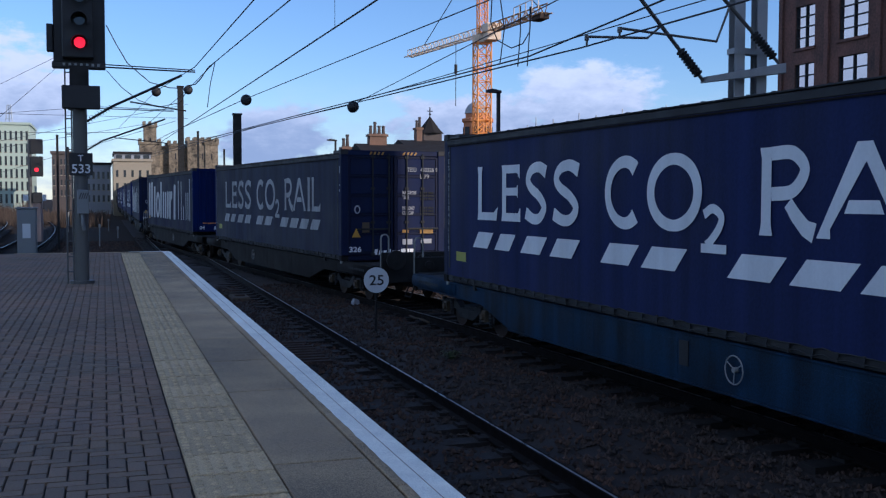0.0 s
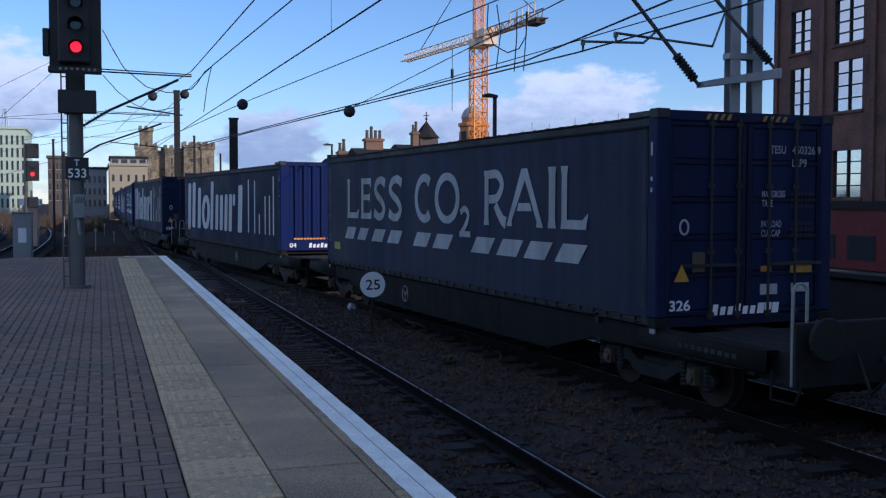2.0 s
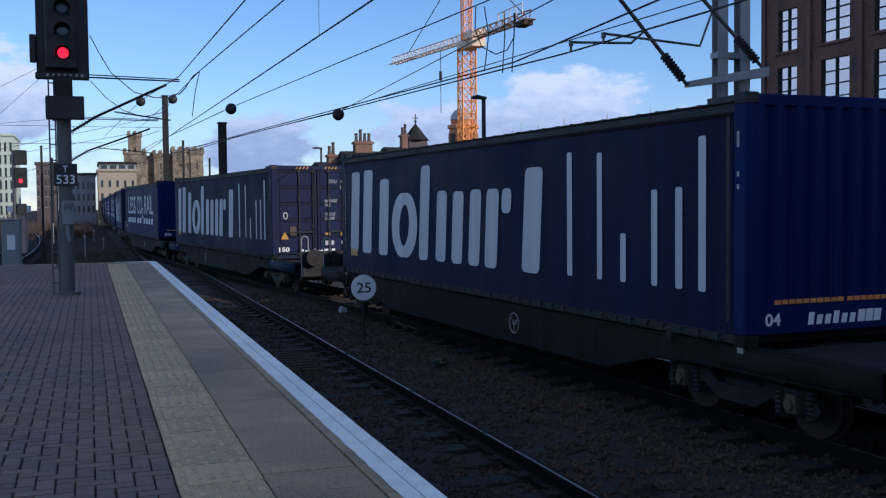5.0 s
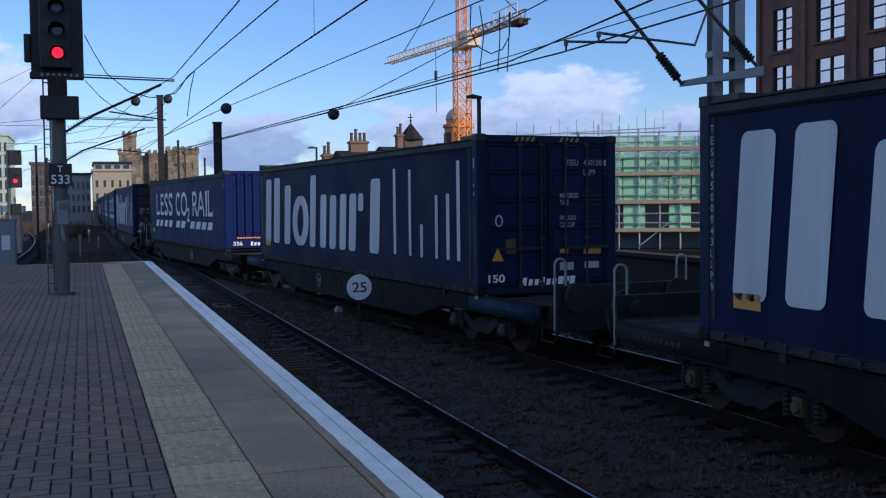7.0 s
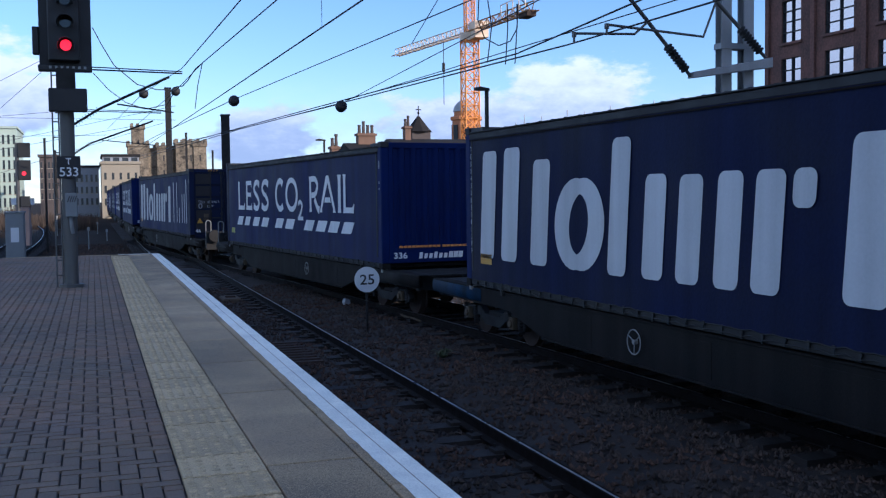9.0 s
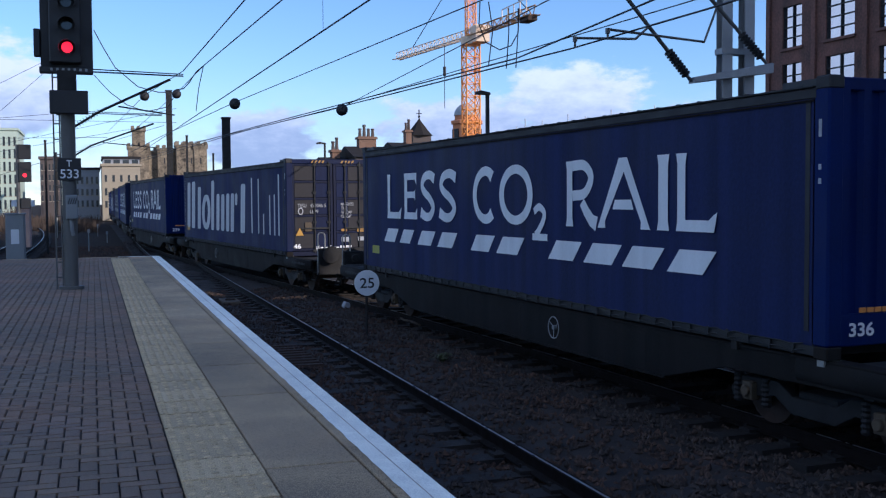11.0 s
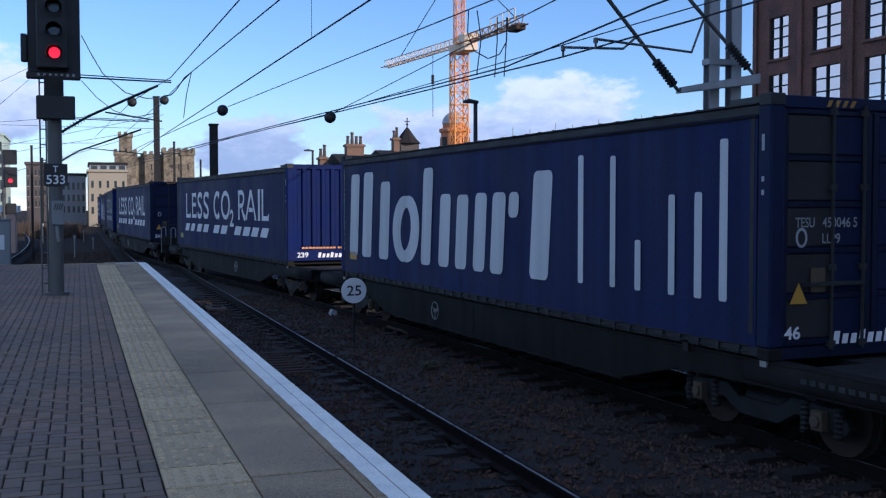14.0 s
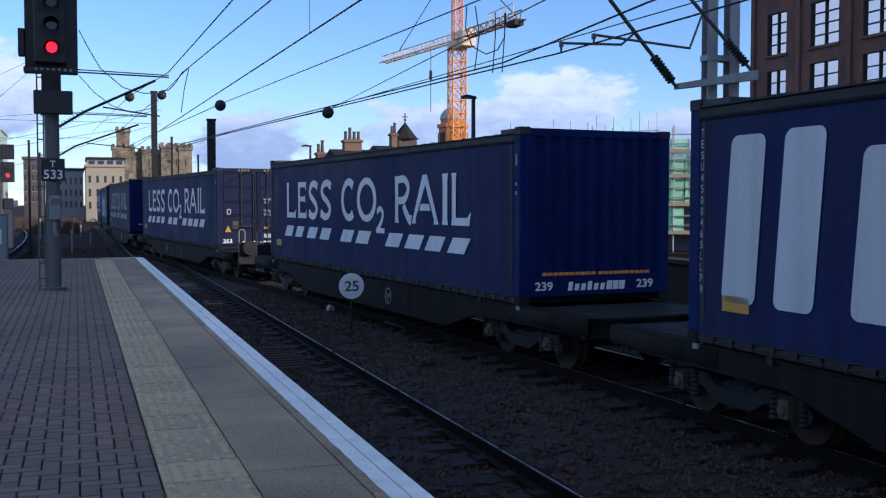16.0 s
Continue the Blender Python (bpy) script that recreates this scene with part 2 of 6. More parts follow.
# ---- mesh helpers ----


def bm_box(bm, lo, hi):
    """Adds a box between two corners."""
    x0, y0, z0 = lo
    x1, y1, z1 = hi
    v = [bm.verts.new(c) for c in ((x0, y0, z0), (x1, y0, z0), (x1, y1, z0), (x0, y1, z0), (x0, y0, z1), (x1, y0, z1), (x1, y1, z1), (x0, y1, z1))]
    for f in ((3, 2, 1, 0), (4, 5, 6, 7), (0, 1, 5, 4), (1, 2, 6, 5), (2, 3, 7, 6), (3, 0, 4, 7)):
        bm.faces.new([v[i] for i in f])


def bm_tube(bm, a, b, r, n=8, r2=None):
    """Adds a closed round bar from a to b."""
    a, b = Vector(a), Vector(b)
    q = (b - a).to_track_quat("Z", "Y")
    rings = []
    for p, rad in ((a, r), (b, r if r2 is None else r2)):
        rings.append([bm.verts.new(p + q @ Vector((rad * math.cos(2 * math.pi * i / n), rad * math.sin(2 * math.pi * i / n), 0))) for i in range(n)])
    for i in range(n):
        j = (i + 1) % n
        bm.faces.new((rings[0][i], rings[0][j], rings[1][j], rings[1][i]))
    bm.faces.new(rings[0][::-1])
    bm.faces.new(rings[1])


def bm_line(bm, pts, r, n=6):
    """Adds one round bar bent along points."""
    pts = [Vector(p) for p in pts]
    rings = []
    for i, p in enumerate(pts):
        d = pts[min(i + 1, len(pts) - 1)] - pts[max(i - 1, 0)]
        q = d.to_track_quat("Z", "Y")
        rings.append([bm.verts.new(p + q @ Vector((r * math.cos(2 * math.pi * k / n), r * math.sin(2 * math.pi * k / n), 0))) for k in range(n)])
    for ra, rb in zip(rings, rings[1:]):
        twist = min(range(n), key=lambda o: sum((ra[k].co - rb[(k + o) % n].co).length for k in range(n)))
        for k in range(n):
            j = (k + 1) % n
            bm.faces.new((ra[k], ra[j], rb[(j + twist) % n], rb[(k + twist) % n]))
    bm.faces.new(rings[0][::-1])
    bm.faces.new(rings[-1])


def bm_prism(bm, outline, axis, lo, hi):
    """Adds an outline of (u, v) pairs drawn out along an axis: for 'x' they are (y, z), for 'y' (x, z), for 'z' (x, y)."""
    put = {"x": lambda u, v, w: (w, u, v), "y": lambda u, v, w: (u, w, v), "z": lambda u, v, w: (u, v, w)}[axis]
    a = [bm.verts.new(put(u, v, lo)) for u, v in outline]
    b = [bm.verts.new(put(u, v, hi)) for u, v in outline]
    k = len(outline)
    for i in range(k):
        j = (i + 1) % k
        bm.faces.new((a[i], a[j], b[j], b[i]))
    bm.faces.new(a[::-1])
    bm.faces.new(b)


def bm_lathe(bm, profile, n=16, at=(0, 0, 0)):
    """Adds a turned shape of (radius, height) pairs about a vertical axis."""
    rings = [[bm.verts.new((at[0] + r * math.cos(2 * math.pi * i / n), at[1] + r * math.sin(2 * math.pi * i / n), at[2] + z)) for i in range(n)] for r, z in profile]
    for ra, rb in zip(rings, rings[1:]):
        for i in range(n):
            j = (i + 1) % n
            bm.faces.new((ra[i], ra[j], rb[j], rb[i]))
    bm.faces.new(rings[0][::-1])
    bm.faces.new(rings[-1])


def finish(bm, name, material, bevel=0.0, smooth=False):
    bmesh.ops.recalc_face_normals(bm, faces=bm.faces)
    if bevel:
        bmesh.ops.bevel(bm, geom=[e for e in bm.edges if len(e.link_faces) == 2 and e.calc_face_angle(0) > 0.6], offset=bevel, segments=1, affect="EDGES")
    me = bpy.data.meshes.new(name)
    bm.to_mesh(me)
    bm.free()
    me.materials.append(material)
    if smooth:
        me.shade_smooth()
    return me


def part(name, bm, material, parent, label="", bevel=0.0, smooth=False):
    """Links a bmesh as one mesh object under a thing or a part."""
    ob = new(name, finish(bm, name, material, bevel, smooth))
    ob.parent = parent
    if label:
        ob["label"] = label
    return ob


def thing(name, label, category, at=(0, 0, 0), group="", turn=0.0):
    ob = new(name)
    ob.empty_display_size = 0.2
    ob.matrix_world = pose(*at, 0, 0, turn)
    return tagged(ob, label, category, group)


def solo(name, bm, material, label, category="", group="", kind="", bevel=0.0, smooth=False, at=(0, 0, 0)):
    ob = new(name, finish(bm, name, material, bevel, smooth))
    ob.location = at
    return tagged(ob, label, category, group, kind)


def piece(name, mesh, parent, at, turn=0.0):
    ob = new(name, mesh)
    ob.parent = parent
    ob.matrix_basis = pose(*at, 0, 0, turn)
    return ob


OUTLINES = {}


def outline_of(text, bold):
    """Corners and faces of a word, kept for the next call."""
    if (text, bold) not in OUTLINES:
        cu = bpy.data.curves.new("word", "FONT")
        cu.body, cu.extrude, cu.offset, cu.resolution_u = text, 0.0, bold, 6
        tmp = new("word", cu)
        bpy.context.view_layer.update()
        me = bpy.data.meshes.new_from_object(tmp.evaluated_get(bpy.context.evaluated_depsgraph_get()))
        bpy.data.objects.remove(tmp)
        co = np.array([v.co[:2] for v in me.vertices])
        lo, hi = co.min(0), co.max(0)
        OUTLINES[text, bold] = ((co - lo) / (hi - lo), [tuple(p.vertices) for p in me.polygons])
        bpy.data.meshes.remove(me)
    return OUTLINES[text, bold]


def lettering(text, width, height, material, depth=0.004, bold=0.0):
    """A mesh of a word in the xy plane, its lower left corner at the origin, of exactly that width and height."""
    co, faces = outline_of(text, bold)
    me = bpy.data.meshes.new("word")
    me.from_pydata([(x * width, y * height, depth) for x, y in co], [], faces)
    me.materials.append(material)
    return me


UNIT_CODES = {"304": ("450304", "2"), "326": ("450326", "9"), "04": ("450004", "3"), "150": ("450150", "1"), "46": ("450046", "5")}
for text in ["MAXGROSS", "TARE", "PAYLOAD", "CUB.CAP", "LLP9", *"TESULP0123456789", "TESU"] + [c[0] for c in UNIT_CODES.values()]:
    outline_of(text, 0.012)
for text in ("304", "326", "04", "150", "336", "46", "239", "263"):
    outline_of(text, 0.025)

# ---- ground and tracks ----
RAIL_Z = -0.915
EDGE = 1.65

# the near side of the train runs along this line: straight, then an S towards the platform line
_S = np.linspace(-40, 260, 1501)
_TH = radians(-3.25) - 0.005425 * _S + 0.00026 * np.where(_S > 0, _S ** 2 / 2, 0)
_TH = np.where((_S > 20) & (_TH > 0), 0.0, _TH)
_TH = np.where(_S > 60, 0.0, _TH)
_TH = np.where(_S < -8, radians(-3.25) + 0.005425 * 8, _TH)
_DX = np.concatenate([[0], np.cumsum((np.sin(_TH[1:]) + np.sin(_TH[:-1])) / 2 * np.diff(_S))])
_DY = np.concatenate([[0], np.cumsum((np.cos(_TH[1:]) + np.cos(_TH[:-1])) / 2 * np.diff(_S))])
_SX, _SY = _DX - np.interp(0, _S, _DX) + 6.07, _DY - np.interp(0, _S, _DY) + 13.4
HALF_W, CAR_H, CAR_L = 1.32, 2.6, 13.716
H_ROOF = CAR_H - 0.075   # the roof between its raised ends
_CX, _CY = _SX + HALF_W * np.cos(_TH), _SY - HALF_W * np.sin(_TH)


def on_line(s):
    return np.array((np.interp(s, _S, _CX), np.interp(s, _S, _CY)))


ground_bm = bmesh.new()
bmesh.ops.create_grid(ground_bm, x_segments=60, y_segments=60, size=900)
for v in ground_bm.verts:
    v.co.z = -1.42
ground = solo("ground", ground_bm, GROUND, "dark brown railway ground reaching to the horizon", "ground", kind="structure")

def heaped(x, y):
    """Height of the ballast: heaped up between the tracks, over the sleeper ends."""
    rise = 0.085 * max(0.0, 1 - ((x - 4.95) / 0.95) ** 4) + 0.05 * max(0.0, 1 - ((x - 3.08) / 0.5) ** 4)
    return -1.13 + rise + 0.06 * noise.noise((x * 1.3, y * 1.3, 0)) + 0.045 * noise.noise((x * 4, y * 4, 3))


# ballast shoulder under the running lines, with an uneven top
bed_bm = bmesh.new()
bmesh.ops.create_grid(bed_bm, x_segments=110, y_segments=330, size=1)
for v in bed_bm.verts:
    x, y = 1.75 + (v.co.x + 1) / 2 * 14, -12 + (v.co.y + 1) / 2 * 130
    v.co = (x, y, heaped(x, y))
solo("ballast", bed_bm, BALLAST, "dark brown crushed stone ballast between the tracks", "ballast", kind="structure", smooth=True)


def straight_points(x, y0, y1, step):
    return [(x, y0 + step * i) for i in range(int((y1 - y0) / step) + 1)]


def rail_mesh(points):
    """A rail along points (x, y): foot, web and head."""
    prof = ((-0.07, -0.16), (0.07, -0.16), (0.07, -0.145), (0.012, -0.12), (0.012, -0.04), (0.035, -0.03), (0.035, -0.004), (0.028, -0.0008), (0.004, 0), (-0.022, 0), (-0.028, -0.0008), (-0.035, -0.004), (-0.035, -0.03), (-0.012, -0.04), (-0.012, -0.12), (-0.07, -0.145))
    v, f, top = [], [], []
    k = len(prof)
    for i, (x, y) in enumerate(points):
        a, b = points[max(0, i - 1)], points[min(len(points) - 1, i + 1)]
        d = math.hypot(b[0] - a[0], b[1] - a[1])
        nx, ny = (b[1] - a[1]) / d, -(b[0] - a[0]) / d
        v += [(x + nx * u, y + ny * u, RAIL_Z + w) for u, w in prof]
    for i in range(len(points) - 1):
        for j in range(k):
            m = (j + 1) % k
            f.append((i * k + j, i * k + m, (i + 1) * k + m, (i + 1) * k + j))
            top.append(j == 8)
    me = bpy.data.meshes.new("rail")
    me.from_pydata(v, [], f)
    me.materials.append(RAIL_SIDE)
    me.materials.append(RAIL_TOP)
    for p, t in zip(me.polygons, top):
        p.material_index = 1 if t else 0
    return me


def lay_track(label, centre, pieces=True):
    """A track of two rails on sleepers, its centre line given as points."""
    tr = thing("track", label, "railway track")
    tr["kind"] = "structure"
    c = np.array(centre)
    d = np.gradient(c, axis=0)
    d /= np.hypot(d[:, 0], d[:, 1])[:, None]
    nrm = np.stack([d[:, 1], -d[:, 0]], 1)
    for sgn in (-1, 1):
        rail = new("rail", rail_mesh([tuple(p) for p in c + sgn * 0.7525 * nrm]))
        rail.parent = tr
    run = np.concatenate([[0], np.cumsum(np.hypot(*np.diff(c, axis=0).T))])
    sl_bm = bmesh.new()
    bm_box(sl_bm, (-1.28, -0.125, -0.13), (1.28, 0.125, 0))
    for sgn in (-1, 1):
        bm_box(sl_bm, (sgn * 0.7525 - 0.16, -0.09, -0.004), (sgn * 0.7525 + 0.16, 0.09, 0.035))
        for o in (-0.11, 0.11):
            bm_tube(sl_bm, (sgn * 0.7525 + o, 0.05, 0.03), (sgn * 0.7525 + o, 0.05, 0.07), 0.018, 6)
    sleeper = finish(sl_bm, "sleeper", SLEEPER, 0.0)
    for s in np.arange(0.3, min(run[-1], 75), 0.66):
        x, y = np.interp(s, run, c[:, 0]), np.interp(s, run, c[:, 1])
        a = math.degrees(math.atan2(np.interp(s, run, d[:, 0]), np.interp(s, run, d[:, 1])))
        piece("sleeper", sleeper, tr, (x, y, RAIL_Z - 0.165), -a)
    return tr


lay_track("rusty running track beside the platform on dark sleepers", straight_points(3.085, -10, 62, 1.0))
lay_track("track under the freight train curving to the platform line", [tuple(on_line(s)) for s in np.arange(-22, 150, 2.0)])


def swing(x0, y0, bend, length, lead=0.0):
    """A line that leaves (x0, y0) along the platform and bends away to the other side."""
    out, x, y, a = [], x0, y0, lead
    for i in range(int(length / 2)):
        out.append((x, y))
        a -= bend
        x, y = x + 2 * math.sin(a), y + 2 * math.cos(a)
    return out


for x0, bend in ((-5.2, 0.004), (-8.8, 0.004), (-12.4, 0.0045), (-16.5, 0.005)):
    lay_track("bare track of the station throat curving away", swing(x0, 20, bend, 150, 0.08))

# ---- platform ----
PLAT_END = 28.3
core_bm = bmesh.new()
bm_prism(core_bm, ((-14, -1.42), (1.60, -1.42), (1.60, -0.06), (-14, -0.06)), "y", -14, PLAT_END - 0.02)
platform = solo("platform", core_bm, BRICK_DARK, "station platform body with a sooty brick face", "platform", kind="structure")



# ---- containers ----


def ribbed_sheet(bm, x0, x1, z0, z1, y, pitch=0.27, deep=0.045):
    """A pressed sheet with upright corrugations, facing -y."""
    n = int(round((x1 - x0) / pitch))
    step = (x1 - x0) / n
    xs = []
    for i in range(n):
        a = x0 + i * step
        xs += [(a, 0), (a + step * 0.36, 0), (a + step * 0.5, deep), (a + step * 0.86, deep)]
    xs.append((x1, 0))
    lo = [bm.verts.new((x, y + d, z0)) for x, d in xs]
    hi = [bm.verts.new((x, y + d, z1)) for x, d in xs]
    for i in range(len(xs) - 1):
        bm.faces.new((lo[i], lo[i + 1], hi[i + 1], hi[i]))


def side_point(u, z, sgn, out=0.003):
    return (sgn * (HALF_W + out), (CAR_L / 2 - u) * (1 if sgn < 0 else -1), z)


def side_shape(bm, outline, sgn, out=0.003):
    """A flat shape printed on a side; outline in (u, z)."""
    bm.faces.new([bm.verts.new(side_point(u, z, sgn, out)) for u, z in outline])


def rounded(u0, u1, z0, z1, lean=0.0, r=0.12):
    pts = []
    for cu, cz, a0 in ((u1 - r, z0 + r, -90), (u1 - r, z1 - r, 0), (u0 + r, z1 - r, 90), (u0 + r, z0 + r, 180)):
        for k in range(5):
            a = radians(a0 + 22.5 * k)
            z = cz + r * math.sin(a)
            pts.append((cu + r * math.cos(a) + lean * (z - z0), z))
    return pts


SLOGAN = (("L", 1.3, 2.13), ("E", 2.27, 2.97), ("S", 3.1, 3.9), ("S", 4.0, 4.88), ("C", 5.5, 6.43), ("O", 6.5, 7.6), ("2", 7.6, 8.05), ("R", 8.58, 9.46), ("A", 9.4, 10.58), ("I", 10.72, 10.96), ("L", 11.09, 11.83))
DASHES = ((1.1, 1.95), (2.0, 2.8), (2.97, 3.87), (3.95, 4.85), (5.4, 6.33), (6.38, 7.34), (8.07, 9.0), (9.04, 9.97), (9.97, 10.87), (10.92, 11.82))


def flowing(points, steps=6):
    """A smooth curve through points."""
    p = [np.array(q, float) for q in points]
    p = [2 * p[0] - p[1]] + p + [2 * p[-1] - p[-2]]
    out = []
    for i in range(1, len(p) - 2):
        for k in range(steps):
            f = k / steps
            out.append(0.5 * (2 * p[i] + (p[i + 1] - p[i - 1]) * f + (2 * p[i - 1] - 5 * p[i] + 4 * p[i + 1] - p[i + 2]) * f ** 2 + (3 * p[i] - p[i - 1] - 3 * p[i + 1] + p[i + 2]) * f ** 3))
    return out + [p[-2]]


def band(points, wide, closed=False):
    """Quads along a curve, of that width at each point."""
    n = len(points)
    left, right = [], []
    for i, q in enumerate(points):
        a, b = (points[i - 1], points[(i + 1) % n]) if closed else (points[max(0, i - 1)], points[min(n - 1, i + 1)])
        d = (b - a) / np.linalg.norm(b - a)
        w = wide[i] / 2
        left.append((q[0] - d[1] * w, q[1] + d[0] * w))
        right.append((q[0] + d[1] * w, q[1] - d[0] * w))
    return [(left[i], right[i], right[(i + 1) % n], left[(i + 1) % n]) for i in range(n if closed else n - 1)]


def flared(n, wide, ends):
    """Widths of a stroke whose ends spread."""
    return [wide + (ends - wide) * max(0.0, 1 - 5 * min(i, n - 1 - i) / (n - 1)) ** 2 for i in range(n)]


def stem(x0, x1, h, y0=0.0, flare=0.03):
    return ((x0 - flare, y0), (x1 + flare, y0), (x1, y0 + 0.13 * h), (x1, y0 + 0.87 * h), (x1 + flare, y0 + h), (x0 - flare, y0 + h), (x0, y0 + 0.87 * h), (x0, y0 + 0.13 * h))


def glyph(ch, w, h):
    """Polygons of a flared capital letter in a box of w by h metres."""
    t = 0.15 * h / 0.87
    f = 0.03 * h
    if ch == "I":
        return [stem(f, w - f, h, 0, f)]
    if ch == "L":
        return [((0, 0), (w * 0.93, 0), (w, 0.25 * h), (w - 0.06 * h, 0.22 * h), (w * 0.8, t * 0.85), (f + t, t * 0.85), (f + t, 0.86 * h), (2 * f + t, h), (0, h), (f, 0.86 * h), (f, 0.12 * h))]
    if ch == "E":
        spine = ((0, 0), (f + t, 0), (f + t, h), (0, h), (f, 0.88 * h), (f, 0.12 * h))
        arms = [spine]
        for y0, y1, reach, hook in ((0, t * 0.85, w, 0.1 * h), (0.46 * h, 0.46 * h + t * 0.8, w * 0.86, 0), (h - t * 0.85, h, w * 0.95, -0.1 * h)):
            if hook > 0:
                arms.append(((f + t, y0), (reach, y0), (reach + 0.0, y1 + hook), (reach - 0.05 * h, y1 + hook * 0.6), (reach - 0.1 * h, y1), (f + t, y1)))
            elif hook < 0:
                arms.append(((f + t, y0), (reach - 0.1 * h, y0), (reach - 0.05 * h, y0 + hook * 0.6), (reach, y0 + hook), (reach, y1), (f + t, y1)))
            else:
                arms.append(((f + t, y0), (reach - 0.06 * h, y0), (reach, y0 - 0.05 * h), (reach, y1 + 0.05 * h), (reach - 0.06 * h, y1), (f + t, y1)))
        return arms
    if ch == "O":
        ring = [np.array((w / 2 + (w / 2 - t * 0.5) * math.cos(a), h / 2 + (h / 2 - t * 0.42) * math.sin(a))) for a in np.linspace(0, 2 * math.pi, 40, endpoint=False)]
        return band(ring, [t * (0.86 + 0.2 * abs(math.cos(a))) for a in np.linspace(0, 2 * math.pi, 40, endpoint=False)], True)
    if ch == "C":
        arc = [np.array((w * 0.53 + (w * 0.53 - t * 0.5) * math.cos(a) * (1 if math.cos(a) < 0 else 0.86), h / 2 + (h / 2 - t * 0.42) * math.sin(a))) for a in np.linspace(radians(48), radians(312), 32)]
        return band(arc, flared(32, t * 0.95, t * 1.35))
    if ch == "S":
        c = flowing([(w * x, h * y) for x, y in ((0.9, 0.84), (0.62, 0.925), (0.3, 0.88), (0.16, 0.72), (0.3, 0.58), (0.62, 0.45), (0.83, 0.27), (0.66, 0.1), (0.38, 0.075), (0.07, 0.17))], 5)
        return band(c, flared(len(c), t * 0.98, t * 1.25))
    if ch == "2":
        c = flowing([(w * x, h * y) for x, y in ((0.1, 0.8), (0.45, 0.93), (0.78, 0.78), (0.72, 0.55), (0.42, 0.28), (0.2, 0.15))], 5)
        return band(c, flared(len(c), t * 1.15, t * 1.2)) + [((0, 0), (w / 2, 0), (w, 0), (w, t * 1.1), (0, t * 1.1))]
    if ch == "R":
        x = f + t
        bowl = flowing([(x, h - t * 0.42), (w * 0.55, h - t * 0.45), (w * 0.74, 0.74 * h), (w * 0.56, 0.51 * h), (x, 0.47 * h)], 6)
        leg = [np.array((w * 0.48, 0.375 * h)), np.array((w * 0.6, 0.24 * h)), np.array((w * 0.76, 0.1 * h)), np.array((w * 0.9, t * 0.3))]
        return [stem(f, x, h, 0, f)] + band(bowl, [t * 0.9] * len(bowl)) + band(leg, [t * 0.9, t, t * 1.1, t * 1.3])
    m, half = w / 2, t * 0.62
    return [((0, 0), (t * 1.25, 0), (t * 1.2, 0.1 * h), (m + 0.02, 0.8 * h), (m + 0.02, h), (m - half, h)), ((w, 0), (m + half, h), (m + 0.02, h), (m + 0.02, 0.8 * h), (w - t * 1.3, 0.1 * h), (w - t * 1.35, 0)), ((m - w * 0.2, 0.27 * h), (m + w * 0.2, 0.27 * h), (m + w * 0.155, 0.27 * h + t * 0.8), (m - w * 0.155, 0.27 * h + t * 0.8))]


def slogan_print(parent, ink, shift=0.0):
    for sgn in (-1, 1):
        for ch, u0, u1 in SLOGAN:
            z0, z1 = (0.91, 1.42) if ch == "2" else (1.12, 2.0) if ch in "SCO" else (1.13, 1.99)
            bm = bmesh.new()
            for poly in glyph(ch, u1 - u0, z1 - z0):
                side_shape(bm, [(u0 + shift + x, z0 + y) for x, y in poly], sgn, 0.003 if len(poly) == 4 else 0.0045)
            part("letter", bm, ink, parent)
        for u0, u1 in [(a + shift, b + shift) for a, b in DASHES]:
            bm = bmesh.new()
            side_shape(bm, ((u0, 0.67), (u1 - 0.24, 0.67), (u1, 0.93), (u0 + 0.24, 0.93)), sgn)
            part("dash", bm, ink, parent)


def brand_print(parent, ink):
    """A maker's mark as plain shapes in its colour: broad leaning bars and a ring, then thin bars."""
    broad = ((0.6, 1.14, 0.49, 2.18), (1.42, 1.98, 0.49, 2.2), (2.45, 2.98, 0.49, 1.99), (4.66, 5.1, 0.49, 2.18), (5.46, 5.9, 0.5, 1.72), (6.16, 6.6, 0.5, 1.7), (6.86, 7.28, 0.5, 1.72), (7.48, 7.92, 0.5, 1.72), (8.1, 8.42, 1.35, 1.72), (8.76, 9.3, 0.5, 2.0))
    thin = ((10.1, 10.23, 2.16), (10.86, 10.98, 2.12), (11.4, 11.52, 1.12), (12.06, 12.18, 1.64), (12.53, 12.66, 1.66), (12.95, 13.08, 2.2))
    for sgn in (-1, 1):
        for u0, u1, z0, z1 in broad:
            bm = bmesh.new()
            side_shape(bm, rounded(u0, u1, z0, z1, 0.09, 0.1), sgn)
            part("mark", bm, ink, parent)
        turn = np.linspace(0, 2 * math.pi, 36, endpoint=False)
        ring = [np.array((3.92 + 0.47 * math.cos(a) + 0.05 * math.sin(a), 1.1 + 0.5 * math.sin(a))) for a in turn]
        bm = bmesh.new()
        for quad in band(ring, [0.2 + 0.22 * abs(math.cos(a)) for a in turn], True):
            side_shape(bm, quad, sgn)
        part("mark", bm, ink, parent)
        for u0, u1, z1 in thin:
            bm = bmesh.new()
            side_shape(bm, rounded(u0, u1, 0.53, z1, 0, 0.03), sgn)
            part("mark", bm, ink, parent)


